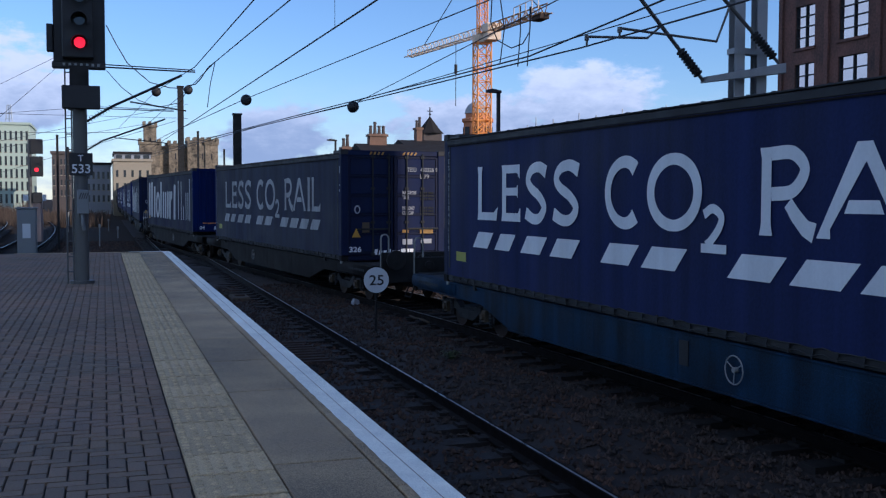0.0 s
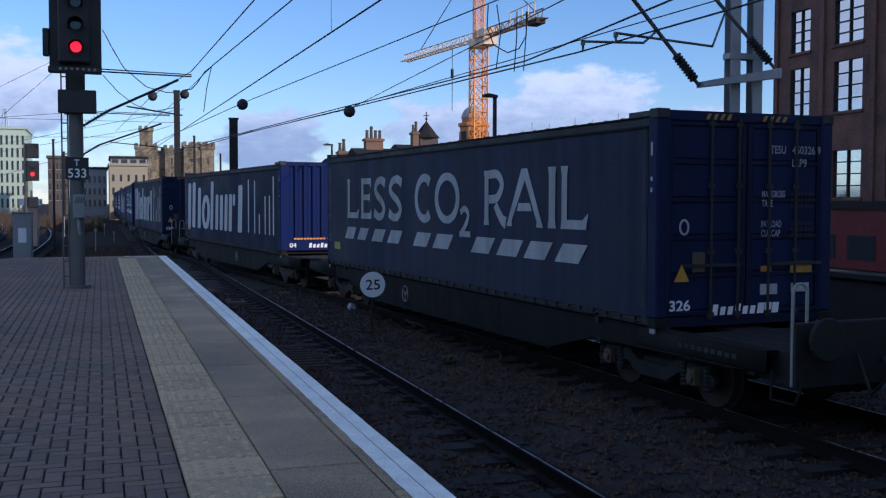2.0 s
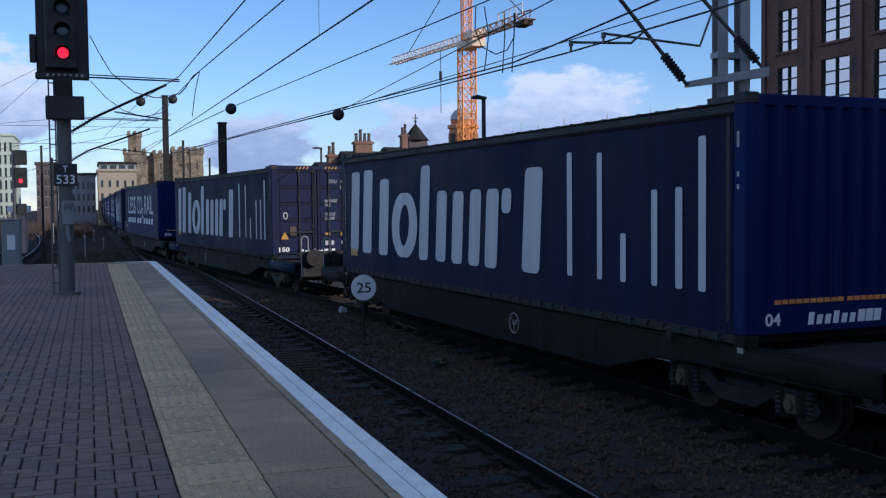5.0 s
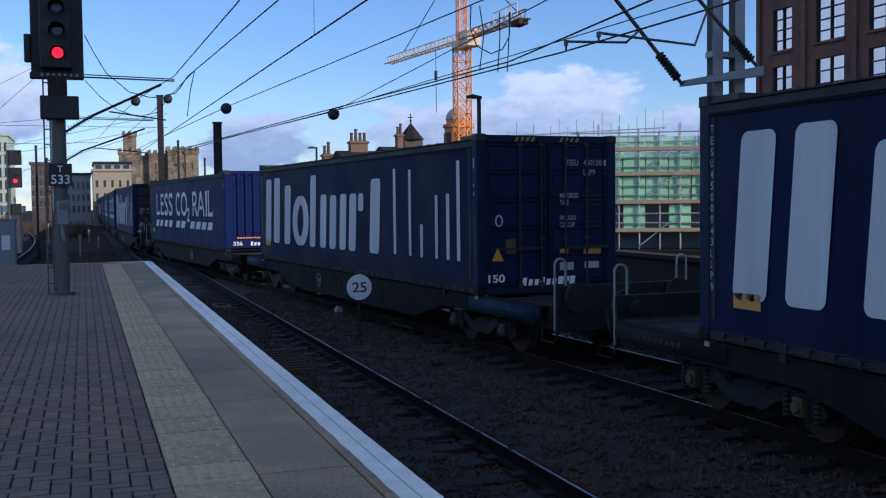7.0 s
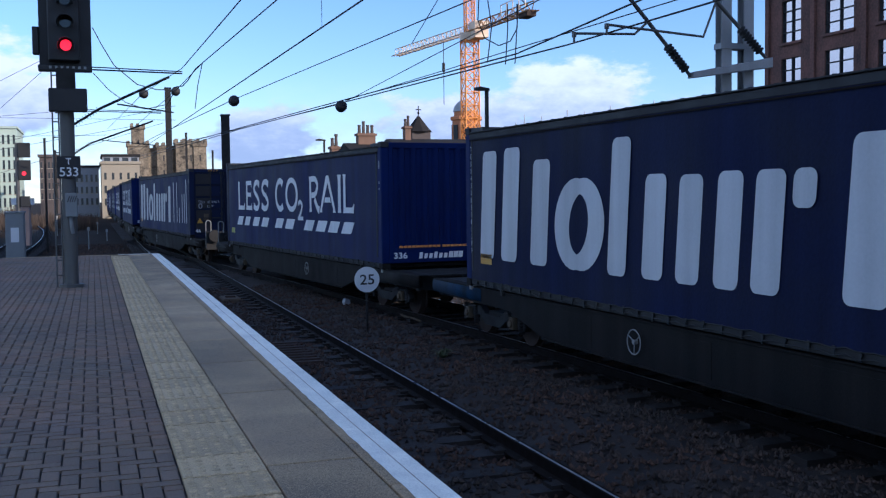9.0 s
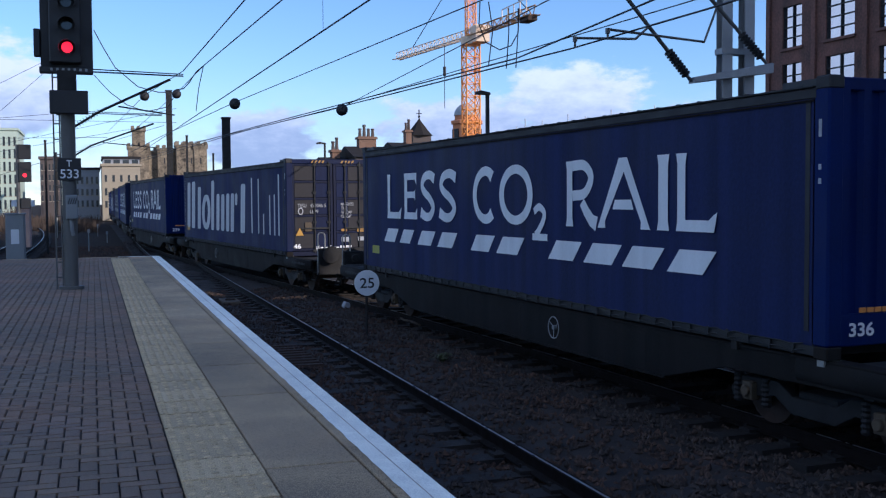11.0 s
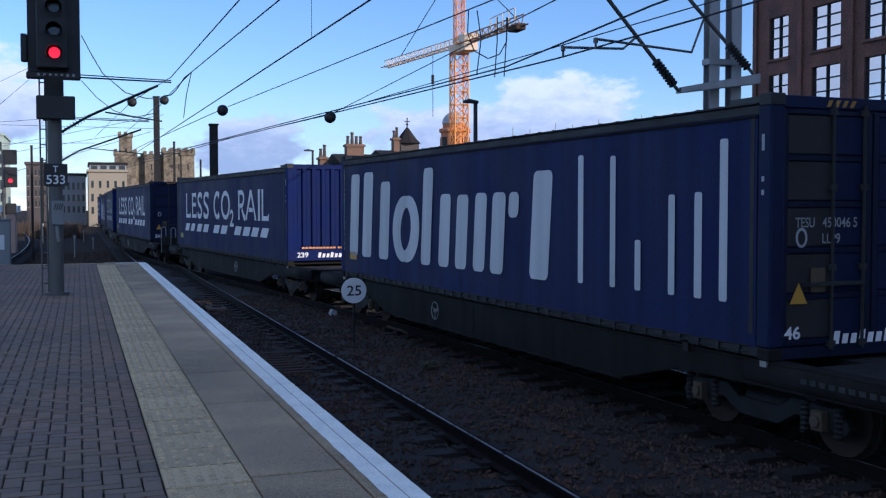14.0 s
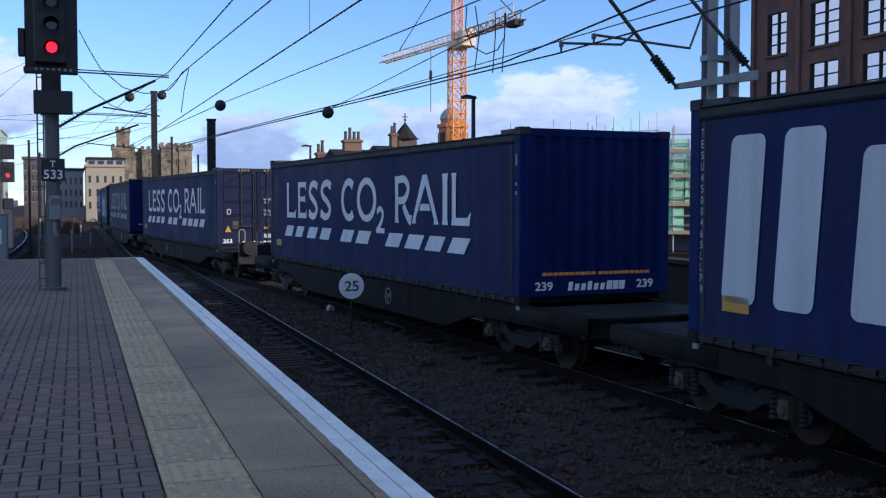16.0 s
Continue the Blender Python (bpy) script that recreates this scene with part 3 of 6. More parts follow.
def container(livery):
    """A curtain-sided 45 ft container; doors at -y, a corrugated end at +y, its base at the origin."""
    branded = livery in ("brand", "patched")
    curtain = {"dusty": NAVY_DUSTY, "slogan": NAVY_CLEAN, "patched": NAVY_CLEAN}.get(livery, NAVY)
    ink = {"dusty": PRINT_DULL, "slogan": PRINT_FRESH}.get(livery, PRINT)
    low = H_ROOF
    words = "large pale maker's mark" if branded else "slogan in pale letters"
    if livery == "patched":
        words = "pale maker's mark and grey-patched doors"
    box = thing("freight_container", "dark navy curtain-sided freight container with " + words, "container", group="containers on the freight train")
    h, L, H = HALF_W, CAR_L / 2, CAR_H
    for sgn in (-1, 1):
        # the curtain bellies slightly between its posts
        bm = bmesh.new()
        ny, nz = 160, 8
        grid = []
        for i in range(ny + 1):
            y = -L + 0.2 + (2 * L - 0.4) * i / ny
            row = []
            for j in range(nz + 1):
                z = 0.12 + (low - 0.2) * j / nz
                sway = (0.005 * math.cos(y * 2 * math.pi / 3.3) + 0.0035 * noise.noise((y * 2.3, z * 0.5, sgn)) - 0.002) * math.sin(math.pi * j / nz)
                row.append(bm.verts.new((sgn * (h + sway - 0.006), y, z)))
            grid.append(row)
        for i in range(ny):
            for j in range(nz):
                bm.faces.new((grid[i][j], grid[i + 1][j], grid[i + 1][j + 1], grid[i][j + 1]))
        part("curtain", bm, curtain, box, smooth=True)
        bm = bmesh.new()
        bm_box(bm, (sgn * h - 0.05 * sgn - 0.05, -L + 0.16, low - 0.125), (sgn * h - 0.05 * sgn + 0.054, L - 0.16, low - 0.022))
        part("top_rail", bm, SEAL, box, bevel=0.012)
        bm = bmesh.new()
        bm_box(bm, (sgn * (h - 0.04) - 0.06, -L + 0.2, low - 0.02), (sgn * (h - 0.04) + 0.06, L - 0.2, low - 0.002))
        part("drip_edge", bm, FRAME_PALE, box, "dull grey drip edge", bevel=0.004)
        bm = bmesh.new()
        bm_box(bm, (sgn * (h + 0.004) - 0.008, -L + 0.2, low - 0.15), (sgn * (h + 0.004) + 0.008, L - 0.2, low - 0.13))
        part("curtain_track", bm, RAIL_SIDE, box)
        bm = bmesh.new()
        bm_box(bm, (-0.02, -0.02, 0), (0.02, 0.02, 0.014))
        clip_mesh = finish(bm, "roof_clip", SEAL)
        for i in range(34):
            piece("roof_clip", clip_mesh, box, (sgn * (h - 0.03), -L + 0.4 + (2 * L - 0.8) * i / 33, low - 0.004))
        bm = bmesh.new()
        bm_box(bm, (sgn * h - 0.06 * sgn - 0.04, -L + 0.16, 0.02), (sgn * h - 0.06 * sgn + 0.04, L - 0.16, 0.16))
        part("bottom_rail", bm, SEAL, box, bevel=0.01)
        strap = bmesh.new()
        bm_prism(strap, ((-0.012, 0.03), (0.012, 0.03), (0.012, 0.075), (0.022, 0.085), (0.022, 0.115), (0.012, 0.125), (-0.012, 0.125), (-0.022, 0.115), (-0.022, 0.085), (-0.012, 0.075)), "x", -0.006, 0.008)
        strap_mesh = finish(strap, "strap", SEAL)
        for i in range(40):
            piece("strap", strap_mesh, box, (sgn * (h + 0.002), -L + 0.45 + (2 * L - 0.9) * i / 39, 0.012 * math.sin(i * 5.1)))
        for z, deep in ((0.128, 0.012), (0.07, 0.02)):
            bm = bmesh.new()
            bm_line(bm, [(sgn * (h + 0.008), -L + 0.3 + (2 * L - 0.6) * i / 80, z - deep * (i % 2) + 0.008 * math.sin(i * 2.3)) for i in range(81)], 0.006, 4)
            part("lashing_cord", bm, FRAME_PALE, box, "grimy lashing cord")
        for e in (-1, 1):
            bm = bmesh.new()
            bm_box(bm, (sgn * h - sgn * 0.02 - 0.02, e * (L - 0.27) - 0.03, 0.25), (sgn * h - sgn * 0.02 + 0.022, e * (L - 0.27) + 0.03, H - 0.2))
            part("curtain_pole", bm, SEAL, box)
            bm = bmesh.new()
            bm_box(bm, (sgn * h - sgn * 0.09 - 0.09, e * (L - 0.1) - 0.1, 0.12), (sgn * h - sgn * 0.09 + 0.09, e * (L - 0.1) + 0.1, H - 0.1))
            part("corner_post", bm, DOOR_NAVY if e < 0 else BLUE, box, bevel=0.02)
            for z0 in (0, H - 0.118):
                bm = bmesh.new()
                bm_box(bm, (sgn * h - sgn * 0.086 - 0.09, e * (L - 0.086) - 0.092, z0), (sgn * h - sgn * 0.086 + 0.09, e * (L - 0.086) + 0.092, z0 + 0.122))
                part("corner_casting", bm, SEAL if z0 else FRAME_GREY, box, bevel=0.012)
        for z, tall in ((2.05, 0.16), (1.75, 0.05), (1.62, 0.05)):
            bm = bmesh.new()
            side_shape(bm, ((CAR_L - 0.13, z), (CAR_L - 0.09, z), (CAR_L - 0.09, z + tall), (CAR_L - 0.13, z + tall)), sgn)
            part("post_label", bm, FAINT, box)
        bm = bmesh.new()
        side_shape(bm, ((0.62, 0.4), (1.06, 0.4), (1.06, 0.56), (0.62, 0.56)), sgn)
        part("side_label", bm, YELLOW if branded else LIME, box, "yellow label")
    bm = bmesh.new()
    bm_box(bm, (-h + 0.05, -L + 0.1, low - 0.06), (h - 0.05, L - 0.1, low - 0.02))
    for e in (-1, 1):
        bm_box(bm, (-h + 0.03, e * (L - 0.36) - 0.3, low - 0.03), (h - 0.03, e * (L - 0.36) + 0.3, H - 0.012))
    for i in range(22):
        y = -L + 0.4 + i * 0.62
        bm_box(bm, (-h + 0.1, y, low - 0.02), (h - 0.1, y + 0.1, low))
    part("roof", bm, ROOF, box)
    bm = bmesh.new()
    bm_box(bm, (-h + 0.1, -L + 0.12, 0.03), (h - 0.1, L - 0.12, 0.14))
    part("floor_frame", bm, FRAME_GREY, box)
    # doors
    for sgn in (-1, 1):
        x0, x1 = (-h + 0.16, -0.012) if sgn < 0 else (0.012, h - 0.16)
        bm = bmesh.new()
        bm_box(bm, (x0, -L + 0.055, 0.12), (x1, -L + 0.09, H - 0.13))
        door = part("door", bm, DOOR_BLUE, box, bevel=0.006)
        bm = bmesh.new()
        bm_box(bm, (x0 + 0.07, -L + 0.02, -0.02), (x1 - 0.06, -L + 0.056, 0.025))
        rib = finish(bm, "rib", DOOR_BLUE, 0.004)
        panels = []
        cut = x0 + (x1 - x0) * (0.36 if sgn > 0 else 0.58)
        spans = ((x0 + 0.08, x1 - 0.08, DOOR_NAVY),)
        if livery == "patched":
            spans = ((x0 + 0.08, cut, DOOR_GREY if sgn < 0 else DOOR_NAVY), (cut + 0.004, x1 - 0.08, DOOR_NAVY if sgn < 0 else DOOR_GREY))
        for pa, pb, m in spans:
            bm = bmesh.new()
            bm_box(bm, (pa, -L + 0.036, 0.045), (pb, -L + 0.056, 0.43))
            panels.append(finish(bm, "panel", m, 0.008))
        for k in range(6):
            z = 0.16 + k * (H - 0.33) / 5
            piece("rib", rib, door, (0, 0, z))
            for panel in panels if k < 5 else ():
                piece("panel", panel, door, (0, 0, z))
        bm = bmesh.new()
        bm_box(bm, (-0.035, -L + 0.024, 0.14), (0.035, -L + 0.056, H - 0.15))
        stile = finish(bm, "stile", DOOR_BLUE, 0.004)
        for a in (x0 + 0.035, x1 - 0.035):
            piece("stile", stile, door, (a, 0, 0))
        # bars get a paler grey than the door, for the light they catch
        for f in (0.28, 0.64) if sgn > 0 else (0.55, 0.9):
            x = x0 + (x1 - x0) * f
            bm = bmesh.new()
            bm_tube(bm, (x, -L + 0.012, 0.08), (x, -L + 0.012, H - 0.08), 0.019, 8)
            for z in (0.14, 0.9, 1.7, H - 0.16):
                bm_box(bm, (x - 0.05, -L + 0.0, z - 0.03), (x + 0.05, -L + 0.04, z + 0.03))
            bm_box(bm, (x - 0.02 if sgn > 0 else x - 0.4, -L - 0.012, 0.72), (x + 0.4 if sgn > 0 else x + 0.02, -L + 0.006, 0.76))
            part("locking_bar", bm, FRAME_PALE, door, "pale locking bar")
    bm = bmesh.new()
    bm_box(bm, (-h + 0.16, -L + 0.03, H - 0.13), (h - 0.16, -L + 0.14, H - 0.01))
    part("door_header", bm, DOOR_NAVY, box, bevel=0.008)
    bm = bmesh.new()
    bm_box(bm, (-h + 0.16, -L + 0.03, 0.0), (h - 0.16, -L + 0.14, 0.12))
    part("door_sill", bm, DOOR_BLUE, box, bevel=0.008)
    for c in (-0.42, 0.42):
        for k in range(4):
            x = c - 0.2 + k * 0.1
            bm = bmesh.new()
            bm.faces.new([bm.verts.new(p) for p in ((x, -L + 0.024, H - 0.11), (x + 0.05, -L + 0.024, H - 0.11), (x + 0.09, -L + 0.024, H - 0.04), (x + 0.04, -L + 0.024, H - 0.04))])
            part("hazard_mark", bm, DULL_YELLOW, box)

    def end_plate(name, x0, x1, z0, z1, m, label="", y=-L + 0.018, parent=box):
        b = bmesh.new()
        bm_box(b, (x0, y - 0.004, z0), (x1, y + 0.004, z1))
        return part(name, b, m, parent, label)

    tri = bmesh.new()
    tri.faces.new([tri.verts.new(p) for p in ((-1.06, -L + 0.012, 0.55), (-0.84, -L + 0.012, 0.55), (-0.95, -L + 0.012, 0.76))])
    part("warning_triangle", tri, YELLOW, box, "yellow warning triangle")
    end_plate("notice_plate", -0.8, -0.62, 0.66, 0.9, AXLE_BOX, "dull plastic notice plate", y=-L + 0.012)
    disc = bmesh.new()
    rim = np.linspace(0, 2 * math.pi, 20, endpoint=False)
    for quad in band([np.array((-0.92 + 0.06 * math.cos(a), 1.2 + 0.085 * math.sin(a))) for a in rim], [0.028] * 20, True):
        disc.faces.new([disc.verts.new((x, -L + 0.014, z)) for x, z in quad])
    part("round_sticker", disc, DULL_WHITE, box, "white oval sticker")
    end_plate("orange_plate", 0.68, 1.02, 0.62, 0.76, DULL_YELLOW, "worn yellow printed plate")
    end_plate("small_plate", 0.22, 0.38, 0.645, 0.715, DULL_YELLOW, "small yellow plate")
    end_plate("white_plate", 0.22, 0.48, 0.36, 0.49, DULL_WHITE, "grubby white plate")
    end_plate("white_plate", 0.7, 0.98, 0.38, 0.49, DULL_WHITE, "grubby white plate")
    heights = (1.34, 1.23, 1.12, 1.01) if livery == "patched" else (1.56, 1.445, 1.19, 1.075)
    for word, z, wide in zip(("MAXGROSS", "TARE", "PAYLOAD", "CUB.CAP"), heights, (0.36, 0.17, 0.31, 0.29)):
        ob = new("door_writing", lettering(word, wide, 0.085, FAINT, 0, 0.012))
        ob.parent = box
        ob.matrix_basis = pose(0.22, -L + 0.014, z, 90, 0, 0)
    for z in () if livery == "patched" else (1.575, 1.5, 1.425, 1.215, 1.14, 1.065):
        for k in range(2):
            bars = bmesh.new()
            for q in range(4 - k):
                b = 0.68 + k * 0.22 + q * 0.05
                bars.faces.new([bars.verts.new(p) for p in ((b, -L + 0.014, z), (b + 0.03, -L + 0.014, z), (b + 0.03, -L + 0.014, z + 0.05), (b, -L + 0.014, z + 0.05))])
            ob = part("load_figure", bars, FRAME_PALE, box)
            ob["kind"] = "stuff"
    # corrugated end
    bm = bmesh.new()
    ribbed_sheet(bm, -h + 0.17, h - 0.17, 0.42, H - 0.12, 0)
    bmesh.ops.rotate(bm, verts=bm.verts, cent=(0, 0, 0), matrix=Matrix.Rotation(math.pi, 3, "Z"))
    bmesh.ops.translate(bm, verts=bm.verts, vec=(0, L - 0.02, 0))
    bm_box(bm, (-h + 0.1, L - 0.12, 0.2), (h - 0.1, L - 0.075, H - 0.05))
    part("end_wall", bm, BLUE, box)
    bm = bmesh.new()
    bm_box(bm, (-h + 0.16, L - 0.14, H - 0.13), (h - 0.16, L - 0.02, H - 0.01))
    part("end_header", bm, BLUE, box, bevel=0.01)
    bm = bmesh.new()
    bm_box(bm, (-h + 0.16, L - 0.14, 0.12), (h - 0.16, L - 0.014, 0.42))
    part("end_sill", bm, BLUE, box, bevel=0.01)
    bm = bmesh.new()
    bm_box(bm, (0, L - 0.016, 0.43), (0.074, L - 0.004, 0.475))
    strips = [finish(bm, "reflective_strip", ORANGE_LABEL)]
    for a in (-0.95, 0.02):
        for k in range(10):
            piece("reflective_strip", strips[0], box, (a + k * 0.093, 0, 0))
    for k in range(9):
        w = 0.075 if k < 6 else 0.1
        a = -0.5 + k * 0.112
        hh = 0.13 if k in (0, 3, 6, 7, 8) else 0.1
        for s2, y, z in ((1, -L + 0.016, 0.13), (-1, L - 0.008, 0.2)):
            mark = bmesh.new()
            mark.faces.new([mark.verts.new(p) for p in ((s2 * a, y, z), (s2 * (a + w), y, z), (s2 * (a + w + 0.02), y, z + hh), (s2 * (a + 0.02), y, z + hh))])
            part("maker_mark", mark, WHITE, box)
    if branded:
        brand_print(box, ink)
    else:
        slogan_print(box, ink, 0.33 if livery == "dusty" else 0.28)
    return box


def numbered(box, digits):
    """The unit's number on both ends, and its code on the doors, the far end and the sides."""
    me = lettering(digits, 0.1 * len(digits), 0.13, WHITE, 0.004, 0.025)
    for x, z, y, turn in ((-1.12, 0.2, -CAR_L / 2 + 0.018, 0), (1.06, 0.21, CAR_L / 2 - 0.006, 180), (-0.72, 0.21, CAR_L / 2 - 0.006, 180)):
        ob = new("unit_number", me)
        ob.parent = box
        ob.matrix_basis = pose(x, y, z, 0, 0, turn) @ pose(0, 0, 0, 90, 0, 0)
    if digits not in UNIT_CODES:
        return
    serial, check = UNIT_CODES[digits]
    for word, x, z, wide in (("TESU", 0.34, 2.1, 0.24), (serial, 0.68, 2.1, 0.36), (check, 1.08, 2.1, 0.05), ("LLP9", 0.68, 1.94, 0.23)):
        ob = new("door_code", lettering(word, wide, 0.1, PRINT_DULL, 0, 0.012))
        ob.parent = box
        ob.matrix_basis = pose(x - (1.34 if digits == "46" else 0), -CAR_L / 2 + 0.012, z - (0.8 if digits == "46" else 0), 90, 0, 0)
    L, h = CAR_L / 2, HALF_W
    for text, step, tall, places in (("TESU" + serial + check, 0.105, 0.08, ((-0.72, L - 0.012, 180),)), ("TESU" + serial + check + "LLP9", 0.118, 0.085, ((-h - 0.003, L - 0.22, -90), (h + 0.003, -L + 0.22, 90)))):
        for k, ch in enumerate(text):
            me = lettering(ch, 0.05 if ch not in "1L" else 0.035, tall, FAINT, 0, 0.012)
            for x, y, turn in places:
                ob = new("code_character", me)
                ob.parent = box
                ob.matrix_basis = pose(x, y, 2.2 - k * step, 0, 0, turn) @ pose(0, 0, 0, 90, 0, 0)


# ---- wagons ----
WHEEL_R = 0.365
CAR_Z = -0.04
WHEELSETS = []


def bogie(parent, y):
    bg = new("bogie")
    bg.parent = parent
    bg.location = (0, y, RAIL_Z - CAR_Z)
    for sgn in (-1, 1):
        bm = bmesh.new()
        bm_prism(bm, ((-1.25, 0.34), (-1.1, 0.5), (-0.5, 0.52), (-0.3, 0.40), (0.3, 0.40), (0.5, 0.52), (1.1, 0.5), (1.25, 0.34), (1.2, 0.26), (0.55, 0.36), (0.3, 0.22), (-0.3, 0.22), (-0.55, 0.36), (-1.2, 0.26)), "x", sgn * 1.0 - 0.06, sgn * 1.0 + 0.06)
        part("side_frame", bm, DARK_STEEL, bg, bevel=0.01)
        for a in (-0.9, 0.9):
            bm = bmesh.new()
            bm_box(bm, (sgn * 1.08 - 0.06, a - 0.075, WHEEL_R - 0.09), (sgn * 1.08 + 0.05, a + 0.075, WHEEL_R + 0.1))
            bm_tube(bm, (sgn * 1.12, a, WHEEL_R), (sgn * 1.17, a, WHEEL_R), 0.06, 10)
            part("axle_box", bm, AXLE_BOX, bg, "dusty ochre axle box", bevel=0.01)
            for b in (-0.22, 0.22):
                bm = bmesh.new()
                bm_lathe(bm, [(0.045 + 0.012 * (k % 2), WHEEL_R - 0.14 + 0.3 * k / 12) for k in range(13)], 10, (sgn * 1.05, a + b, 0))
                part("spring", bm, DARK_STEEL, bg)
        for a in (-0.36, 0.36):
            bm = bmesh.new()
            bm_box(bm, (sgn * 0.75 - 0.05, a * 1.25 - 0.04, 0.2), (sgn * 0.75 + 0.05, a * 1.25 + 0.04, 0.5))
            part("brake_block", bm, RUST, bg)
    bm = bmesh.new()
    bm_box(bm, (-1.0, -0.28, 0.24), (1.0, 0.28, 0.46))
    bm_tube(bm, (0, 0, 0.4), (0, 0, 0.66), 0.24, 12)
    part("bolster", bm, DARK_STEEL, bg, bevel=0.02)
    for a in (-0.9, 0.9):
        bm = bmesh.new()
        bm_tube(bm, (-1.05, 0, 0), (1.05, 0, 0), 0.075, 10)
        for sgn in (-1, 1):
            for r, x0, x1 in ((WHEEL_R, 0.705, 0.80), (WHEEL_R + 0.03, 0.675, 0.708), (0.13, 0.64, 0.86)):
                bm_tube(bm, (sgn * x0, 0, 0), (sgn * x1, 0, 0), r, 24)
        wh = part("wheelset", bm, RUST, bg)
        wh.location = (0, a, WHEEL_R)
    return bg


def wagon(blue):
    """A low flat wagon, its deck at the origin's height; buffers at -y, a close coupling at +y."""
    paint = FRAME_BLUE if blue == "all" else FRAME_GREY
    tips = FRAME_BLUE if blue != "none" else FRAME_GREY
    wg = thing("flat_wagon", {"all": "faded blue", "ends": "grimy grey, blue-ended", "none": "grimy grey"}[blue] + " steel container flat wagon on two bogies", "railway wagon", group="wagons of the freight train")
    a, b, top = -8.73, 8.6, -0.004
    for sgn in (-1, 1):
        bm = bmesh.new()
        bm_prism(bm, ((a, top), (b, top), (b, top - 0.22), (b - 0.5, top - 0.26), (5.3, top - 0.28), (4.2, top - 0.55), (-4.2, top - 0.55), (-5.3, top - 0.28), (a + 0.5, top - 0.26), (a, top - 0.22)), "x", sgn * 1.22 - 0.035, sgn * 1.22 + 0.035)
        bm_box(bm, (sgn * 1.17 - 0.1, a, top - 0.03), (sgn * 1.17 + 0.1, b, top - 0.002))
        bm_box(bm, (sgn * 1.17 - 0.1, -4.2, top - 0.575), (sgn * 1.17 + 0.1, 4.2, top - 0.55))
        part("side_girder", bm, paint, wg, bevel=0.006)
        bm = bmesh.new()
        ring = [(sgn * 1.30, 1.6 + 0.15 * math.cos(2 * math.pi * k / 20), -0.28 + 0.15 * math.sin(2 * math.pi * k / 20)) for k in range(21)]
        bm_line(bm, ring, 0.008, 6)
        for k in range(3):
            q = 2 * math.pi * k / 3 + 0.5
            bm_tube(bm, (sgn * 1.29, 1.6, -0.28), (sgn * 1.30, 1.6 + 0.15 * math.cos(q), -0.28 + 0.15 * math.sin(q)), 0.006, 6)
        bm_tube(bm, (sgn * 1.24, 1.6, -0.28), (sgn * 1.31, 1.6, -0.28), 0.03, 8)
        part("handbrake_wheel", bm, RAIL_PALE, wg, "pale handbrake wheel")
        for y0, y1 in ((-2.5, -1.45), (0.1, 0.5), (2.72, 3.82)):
            bm = bmesh.new()
            bm_box(bm, (sgn * 1.256 - 0.004, y0, -0.5), (sgn * 1.256 + 0.002, y1, -0.1))
            part("web_panel", bm, paint, wg)
        if blue == "all":
            bm = bmesh.new()
            bm_box(bm, (sgn * 1.262 - 0.005, 0.55, -0.38), (sgn * 1.262 + 0.005, 0.72, -0.10))
            part("data_panel", bm, FRAME_PALE, wg, "worn pale data panel")
        for y0, y1 in ((a, a + 2.3), (b - 2.2, b)):
            bm = bmesh.new()
            bm_prism(bm, [(sgn * (1.24 + 0.05 * math.cos(q)), top - 0.125 + 0.12 * math.sin(q)) for q in np.linspace(-math.pi, math.pi, 17)[:-1]], "y", y0, y1)
            part("end_beam", bm, tips, wg, smooth=True)
        bm = bmesh.new()
        for k in range(9):
            y = -8.3 + k * 0.12
            bm_box(bm, (sgn * 1.288 - 0.004, y, -0.15), (sgn * 1.288 + 0.005, y + 0.075, -0.10))
        part("wagon_code", bm, FRAME_PALE, wg, "pale code bars")
        for y in (-6.75, -5.5, 5.5, 6.75):
            bm = bmesh.new()
            bm_box(bm, (sgn * 1.2 - 0.07, y - 0.09, top), (sgn * 1.2 + 0.07, y + 0.09, top + 0.012))
            bm_box(bm, (sgn * 1.27 - 0.03, y - 0.045, top - 0.06), (sgn * 1.27 + 0.025, y + 0.045, top + 0.07))
            part("spigot", bm, RAIL_PALE if abs(y) > 6 else DARK_STEEL, wg, "container securing bracket")
        bm = bmesh.new()
        x = sgn * 1.15
        bm_line(bm, [(x, a - 0.25, -0.34), (x, a - 0.25, 0.60)] + [(x - sgn * 0.09 + sgn * 0.09 * math.cos(q), a - 0.25, 0.60 + 0.09 * math.sin(q)) for q in np.linspace(0, math.pi, 9)] + [(x - sgn * 0.18, a - 0.25, -0.34)], 0.018, 6)
        part("end_handrail", bm, RAIL_PALE, wg, "pale looped steel handrail")
        bm = bmesh.new()
        bm_tube(bm, (sgn * 0.87, a - 0.1, 0.14 - 0.0), (sgn * 0.87, a - 0.42, 0.14), 0.09, 10)
        bm_tube(bm, (sgn * 0.87, a - 0.40, 0.14), (sgn * 0.87, a - 0.46, 0.14), 0.22, 14)
        part("buffer", bm, DARK_STEEL, wg, bevel=0.01)
        bm = bmesh.new()
        bm_line(bm, [(sgn * 1.2, a - 0.02, -0.2), (sgn * 1.28, a - 0.1, -0.48), (sgn * 1.28, a - 0.45, -0.48), (sgn * 1.2, a - 0.45, -0.3)], 0.016, 6)
        part("footstep", bm, FRAME_GREY, wg)
    bm = bmesh.new()
    bm_box(bm, (-1.1, a - 0.22, -0.34), (1.1, a + 0.3, 0.0))
